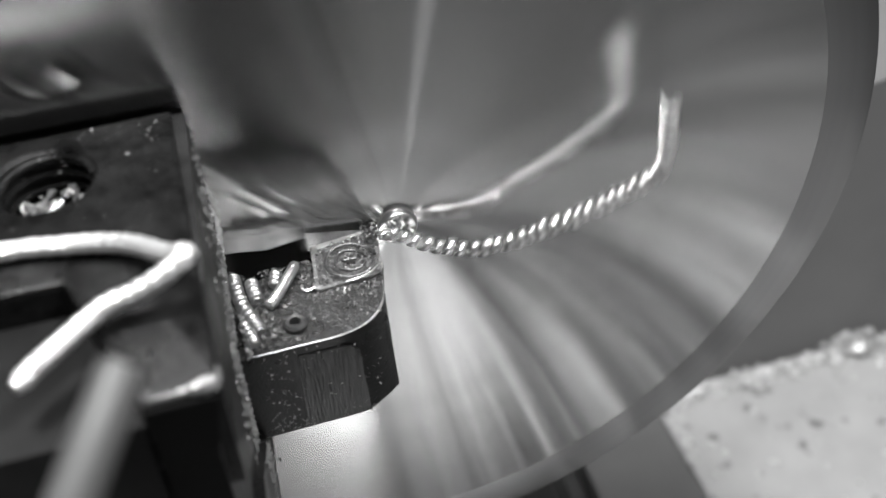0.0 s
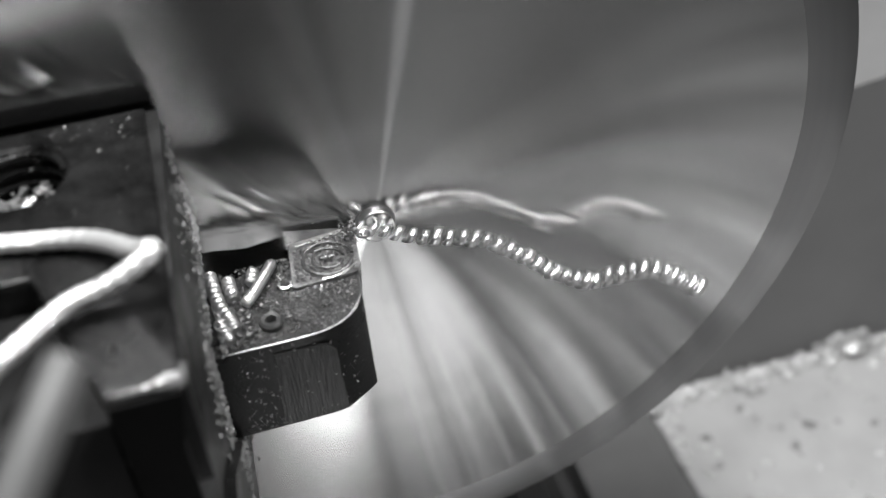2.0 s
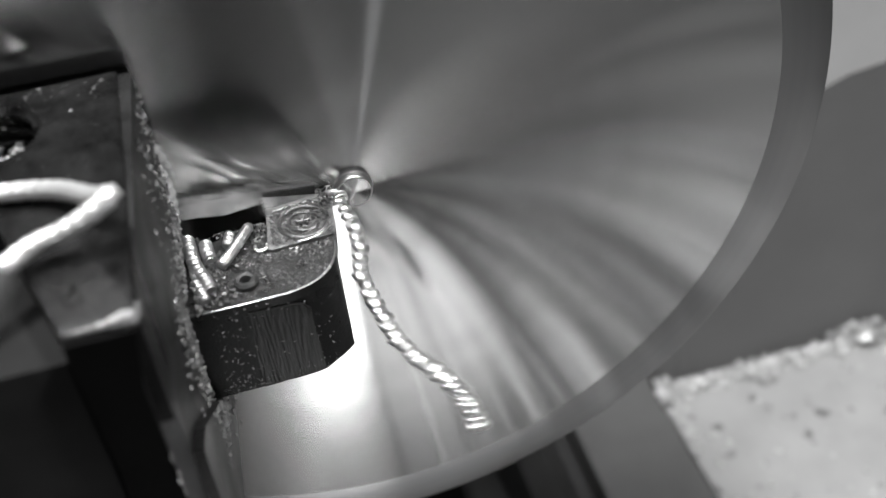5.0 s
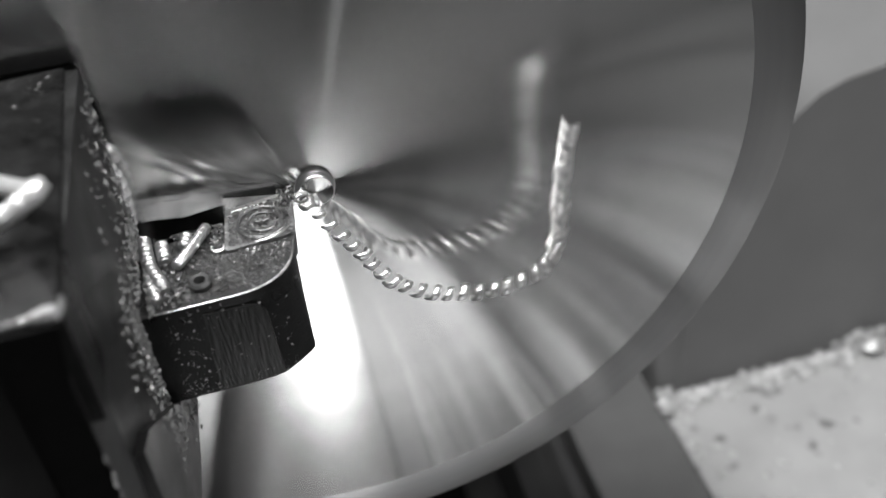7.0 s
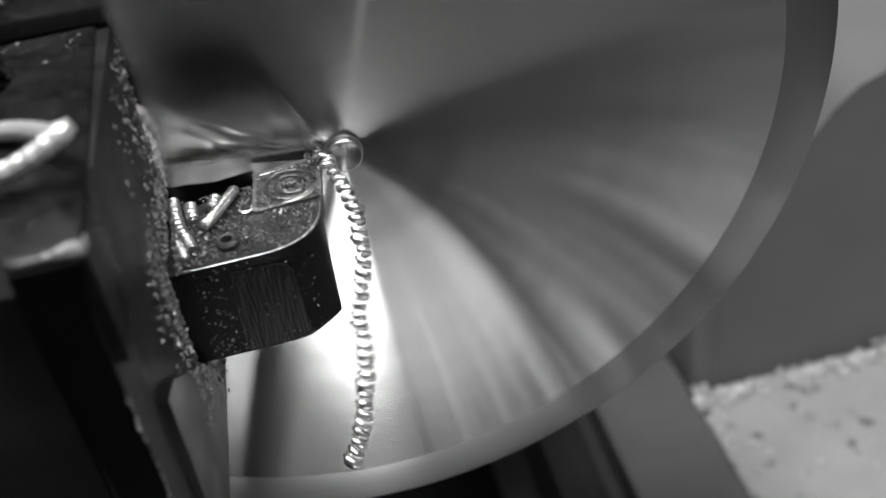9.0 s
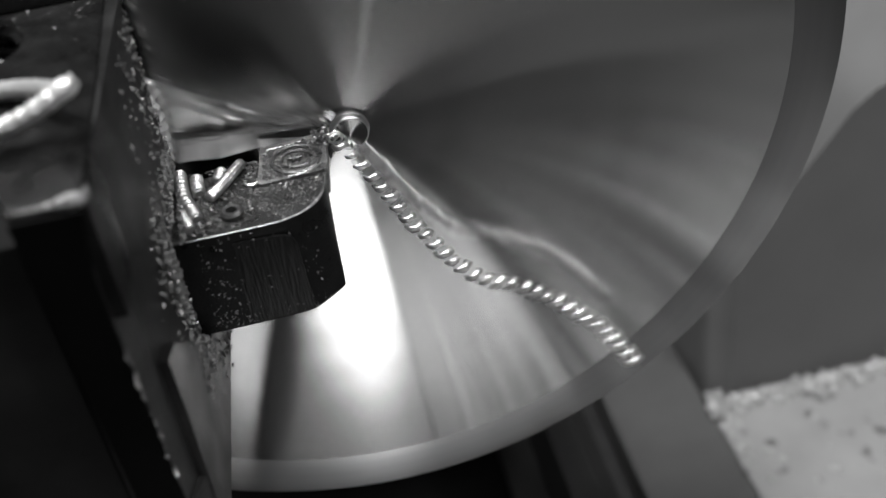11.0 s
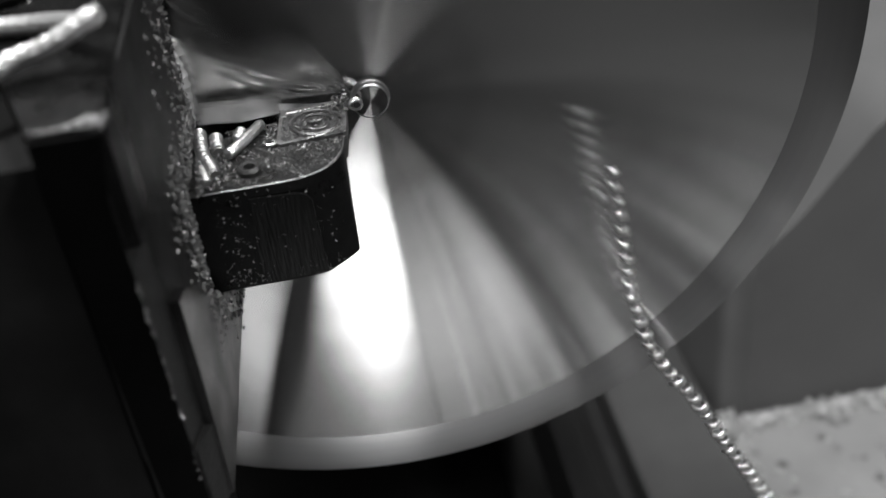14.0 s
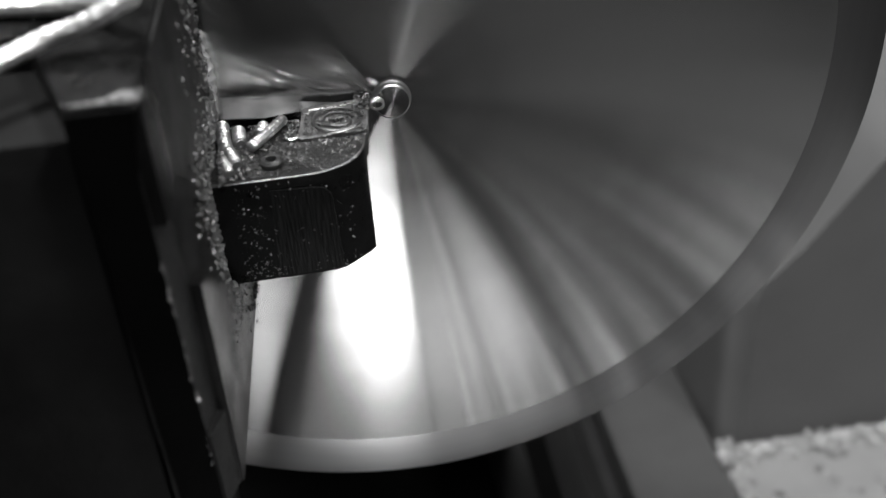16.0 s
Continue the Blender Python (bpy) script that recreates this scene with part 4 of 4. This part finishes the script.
strand(6.4, -12, -2.2, 1.3, 1.4, -1.2, 3.9, -5.6, 5.0, -11.4, 3.5, -17.3, 1.2, -23.2, -1.8, -29.1)
strand(6.5, -14, -2.2, 1.3, 2.2, -1.1, 4.3, -6.7, 3.7, -13.3, 1.2, -20.0, -1.5, -26.9, -7.6, -28.8)
strand(6.6, -22, -2.2, 1.3, 1.8, 1.9, 4.9, -0.2, 6.7, -3.7, 5.6, -7.7, 3.3, -11.5, 0.1, -14.6)
strand(6.7, -20, -2.2, 1.3, 0.6, 2.0, 3.4, 1.7, 6.3, 1.6, 9.3, 1.5, 12.0, 1.0, 14.7, -0.1)
strand(6.8, -10, -2.2, 1.3, 3.2, -2.4, 9.8, -3.6, 16.5, -2.0, 23.4, -3.7, 27.3, 2.1, 30.2, 8.7)
strand(6.9, -8, -2.2, 1.3, 2.8, -3.2, 9.2, -5.1, 15.9, -3.8, 22.4, -3.0, 25.7, 3.7, 27.8, 10.4)
strand(7.0, -8, -2.2, 1.3, 1.8, -4.9, 6.6, -11.5, 13.7, -13.6, 20.5, -11.6, 21.8, -3.1, 22.6, 5.3)
strand(7.1, -8, -2.2, 1.3, 0.9, -1.4, 3.9, -4.8, 6.7, -8.9, 9.6, -13.5, 13.0, -17.5, 17.6, -19.7)
strand(7.2, -16, -2.2, 1.3, 0.3, -0.1, 0.3, -3.9, 0.0, -8.0, -0.1, -12.5, 1.4, -17.0, 4.4, -20.7)
strand(7.3, -20, -2.2, 1.3, -0.3, 0.3, -0.5, -2.7, -2.4, -5.6, -3.3, -9.2, -3.5, -13.2, -3.2, -17.4)
strand(7.4, -22, -2.2, 1.3, -0.6, 0.5, -2.4, -1.8, -4.7, -4.3, -6.1, -7.7, -6.3, -11.6, -6.5, -15.7)
strand(7.5, -18, -2.2, 1.3, 1.1, 0.7, 1.8, -3.0, 0.8, -7.1, 0.3, -11.6, 0.3, -16.5, -0.7, -21.5)
strand(7.6, -12, -2.2, 1.3, 2.4, -0.7, 5.0, -6.0, 5.4, -12.7, 7.0, -19.9, 8.3, -27.9, 7.3, -36.6)
strand(7.7, -8, -2.2, 1.3, 3.1, -2.6, 8.6, -7.5, 13.5, -13.8, 17.4, -22.5, 19.1, -32.4, 16.3, -42.6)
strand(7.8, -8, -2.2, 1.3, 2.7, -2.0, 8.2, -5.2, 13.7, -9.0, 18.3, -15.2, 23.2, -21.1, 30.3, -24.1)
strand(7.9, -8, -2.2, 1.3, 3.5, -2.6, 9.4, -6.9, 16.7, -8.0, 22.7, -13.9, 29.6, -11.1, 36.1, -8.0)
strand(8.0, -8, -2.2, 1.3, 3.1, -2.1, 9.3, -3.9, 15.7, -2.3, 21.3, -6.2, 27.7, -4.5, 34.2, -3.2)
strand(8.1, -8, -2.2, 1.3, 2.8, -3.5, 9.4, -5.8, 16.3, -5.0, 23.3, -6.2, 27.4, -0.3, 29.1, 7.1)
strand(8.2, -8, -2.2, 1.3, 2.9, -3.6, 9.6, -6.1, 16.6, -5.1, 23.8, -5.5, 29.1, -1.3, 28.7, 7.1)
strand(8.3, -8, -2.2, 1.3, 3.2, -3.1, 9.5, -7.0, 16.7, -7.4, 24.1, -8.0, 30.2, -4.7, 32.7, 2.0)
strand(8.4, -8, -2.2, 1.3, 2.2, -3.5, 6.9, -9.1, 12.2, -14.6, 19.2, -15.3, 26.3, -14.8, 29.2, -8.2)
strand(8.5, -8, -2.2, 1.3, 1.1, -3.8, 4.4, -9.8, 8.6, -15.9, 14.5, -19.5, 20.3, -24.4, 25.5, -32.2)
strand(8.6, -12, -2.2, 1.3, 0.0, -1.3, 1.2, -5.2, 1.7, -9.6, 1.7, -14.4, 3.8, -18.9, 7.7, -21.2)
strand(8.7, -18, -2.2, 1.3, -0.8, 0.6, -0.6, -1.6, -1.1, -3.8, -2.5, -5.9, -3.2, -8.3, -3.3, -11.1)
strand(8.8, -22, -2.2, 1.3, -0.7, -0.6, -2.2, -3.6, -5.3, -6.2, -8.3, -9.0, -10.1, -12.9, -12.0, -17.1)
strand(8.9, -22, -2.2, 1.3, -0.5, 0.0, -1.5, -3.0, -5.0, -4.6, -7.3, -7.5, -8.5, -11.1, -8.8, -15.3)
strand(9.0, -18, -2.2, 1.3, -0.6, -1.2, -0.5, -5.3, -1.9, -9.6, -2.5, -14.4, -3.7, -19.3, -6.0, -24.1)
strand(9.1, -22, -2.2, 1.3, 2.7, 0.6, 5.5, -3.5, 4.2, -8.9, 2.4, -14.5, -0.8, -19.2, -5.8, -22.0)
strand(9.2, -26, -2.2, 1.3, 1.0, 2.6, 4.2, 3.0, 7.3, 3.1, 10.3, 3.4, 10.3, 1.1, 13.2, 1.6)
strand(11.3, -20, -2.2, 1.3, -0.7, -1.3, -1.9, -5.3, -4.5, -9.1, -7.8, -12.5, -11.6, -15.4, -15.4, -18.4)
strand(11.4, -20, -2.2, 1.3, -0.7, -1.3, -1.7, -5.4, -4.0, -9.4, -6.8, -13.3, -10.1, -16.9, -13.4, -20.7)
strand(11.5, -18, -2.2, 1.3, -0.8, -2.0, -0.5, -6.6, 0.2, -11.7, -1.7, -16.6, -3.8, -21.8, -6.3, -27.0)
strand(11.6, -16, -2.2, 1.3, -1.1, -2.8, -1.3, -8.2, -1.2, -14.1, -1.8, -20.4, -2.3, -27.3, -2.8, -34.8)
strand(11.7, -12, -2.2, 1.3, 0.3, -3.7, 2.6, -9.7, 5.6, -15.7, 5.2, -23.3, 2.7, -30.9, 5.3, -39.7)
strand(11.8, -22, -2.2, 1.3, 0.7, -0.3, 3.7, -2.8, 6.9, -5.3, 9.9, -8.3, 13.4, -9.3, 17.7, -7.5)
strand(11.9, -22, -2.2, 1.3, 3.1, 1.2, 8.5, 0.6, 11.5, 7.1, 16.4, 8.3, 21.0, 10.0, 25.2, 12.3)
strand(12.0, -24, -2.2, 1.3, 1.1, 4.5, 4.1, 7.4, 6.8, 9.8, 9.3, 12.3, 11.4, 14.9, 12.5, 18.4)
strand(12.1, -16, -2.2, 1.3, 1.4, 2.7, 4.8, 4.1, 7.9, 6.0, 10.7, 8.6, 13.2, 11.1, 15.6, 13.6)
strand(12.2, -10, -2.2, 1.3, 2.7, 0.7, 7.6, -0.5, 12.6, -0.7, 17.3, 0.6, 20.5, 4.8, 22.9, 9.3)
strand(12.3, -8, -2.2, 1.3, 4.5, -1.6, 11.0, -6.0, 17.9, -10.5, 24.8, -7.1, 31.3, -3.6, 31.7, 4.3)
strand(12.4, -8, -2.2, 1.3, 4.1, -1.8, 10.3, -6.2, 16.6, -11.2, 21.3, -19.3, 22.8, -29.4, 17.3, -36.7)
strand(12.5, -8, -2.2, 1.3, -0.3, 0.3, 1.0, -1.5, 2.1, -3.6, 3.1, -5.9, 3.8, -8.4, 4.0, -11.1)
strand(12.6, -16, -2.2, 1.3, 1.1, -3.0, 2.8, -9.1, 1.0, -15.5, -3.0, -21.2, -9.0, -23.5, -15.6, -23.9)
strand(12.7, -16, -2.2, 1.3, 0.5, -2.2, 0.2, -7.5, -1.4, -13.0, -4.7, -17.8, -8.6, -22.2, -13.0, -26.4)
strand(12.8, -16, -2.2, 1.3, 0.1, -4.0, 0.7, -10.8, -1.1, -18.0, -5.2, -24.3, -11.8, -26.8, -17.8, -31.6)
strand(12.9, -14, -2.2, 1.3, -0.2, -3.8, 1.8, -9.8, 2.7, -16.6, 0.9, -23.3, -2.8, -29.8, -4.5, -38.2)
strand(13.0, -8, -2.2, 1.3, 0.8, -5.1, 3.7, -12.4, 6.4, -20.7, 6.3, -30.2, 8.0, -40.1, 13.6, -49.8)
strand(13.1, -8, -2.2, 1.3, 2.0, -5.2, 7.3, -11.8, 13.6, -18.4, 17.2, -27.8, 25.4, -31.0, 33.6, -28.2)
strand(13.2, -8, -2.2, 1.3, 2.7, -4.1, 9.4, -7.7, 17.1, -8.2, 24.1, -11.5, 31.3, -13.5, 39.0, -12.7)
strand(13.3, -8, -2.2, 1.3, 2.7, -3.7, 9.4, -5.7, 16.2, -3.5, 23.3, -3.0, 30.1, -1.8, 34.9, 3.1)
strand(13.4, -8, -2.2, 1.3, 1.7, -4.2, 8.2, -6.1, 14.6, -3.5, 20.8, -0.9, 27.6, -0.8, 29.3, 5.8)
strand(13.5, -8, -2.2, 1.3, 1.8, -4.7, 8.9, -6.4, 16.1, -5.4, 22.4, -2.0, 28.9, -2.0, 31.2, 5.0)
strand(13.6, 0, 2.1, 0.9, 7.8, -5.2, 15.8, -6.4, 23.8, -6.5, 31.7, -8.8, 36.8, -2.8, 35.4, 2.8)
strand(13.7, 0, 4.0, 2.2, 8.4, -4.2, 15.2, -8.4, 22.7, -10.7, 30.1, -15.3, 37.7, -15.5, 43.6, -11.2)
strand(13.8, 0, 9.1, 2.9, 12.9, -4.2, 16.6, -12.2, 23.1, -18.2, 30.2, -25.2, 38.2, -26.2, 44.8, -21.9)
strand(13.9, 0, 16.1, -0.1, 17.3, -8.2, 19.3, -17.1, 23.6, -25.6, 30.0, -34.0, 37.5, -38.9, 44.4, -34.8)
strand(14.0, 0, 21.5, -7.7, 22.5, -15.2, 23.6, -23.4, 25.9, -32.0, 30.9, -40.5, 36.0, -50.2, 41.6, -60.8)
strand(14.1, 0, 29.6, -18.4, 29.2, -23.7, 28.9, -29.3, 28.5, -35.2, 28.9, -41.7, 30.1, -48.7, 32.0, -56.2)
strand(14.2, 0, 35.1, -28.5, 35.4, -33.5, 35.6, -38.8, 35.5, -44.2, 36.8, -50.1, 38.4, -56.4, 40.0, -63.1)
strand(14.3, 0, 41.3, -43.9, 42.1, -47.5, 43.0, -51.4, 43.9, -55.3, 44.9, -59.5, 45.9, -63.7, 46.9, -68.1)

# the same beat goes on while it is unseen
for k in range(1, 21):
    SHAPES[round(4.2 + 0.1 * k, 1)] = SHAPES[round(1.8 + 0.1 * k, 1)]
    SHAPES[round(9.2 + 0.1 * k, 1)] = SHAPES[round(6.7 + 0.1 * k, 1)]
# thrown off, it drops on the bed and lies there
for t, y in ((14.4, -80), (14.5, -118), (14.6, -145), (16.0, -145)):
    SHAPES[t] = [Vector((118 + 3 * k + (t > 14.55) * 4, -40 - 4.0 * k, y)) for k in range(7)]


def strand_poses(pts):
    path = smooth_path(pts, 120)
    s = [0.0]
    for a, b in zip(path, path[1:]):
        s.append(s[-1] + (b - a).length)
    out, up = [], Vector((0.2, -1, 0.1)).normalized()
    for k in range(LINKS):
        want = s[-1] * (k + 0.35) / LINKS
        i = min(max(j for j in range(len(s)) if s[j] <= want), len(s) - 2)
        f = (want - s[i]) / max(s[i + 1] - s[i], 1e-6)
        p = path[i].lerp(path[i + 1], f)
        d = (path[min(i + 2, 119)] - path[max(i - 1, 0)]).normalized()
        x = (up - d * up.dot(d)).normalized()
        y = d.cross(x)
        turn = Matrix((x, y, d)).transposed() @ Matrix.Rotation(radians(-25 + 22 * math.sin(1.7 * k)), 3, "Z")
        out.append(Matrix.Translation(p * MM) @ turn.to_4x4())
    return out


def motions():
    times = sorted(SHAPES)
    table = {t: strand_poses(SHAPES[t]) for t in times}
    for k, ob in enumerate(COILS):
        walk(ob, [(t, table[t][k]) for t in times])
    # chuck and disc turn together
    for ob in (CHUCK, DISC):
        at = ob.location / MM
        walk(ob, [(0.2 * k, pose(at.x * MM, at.y * MM, at.z * MM, 0, -80 * k, 0)) for k in range(81)])


motions()
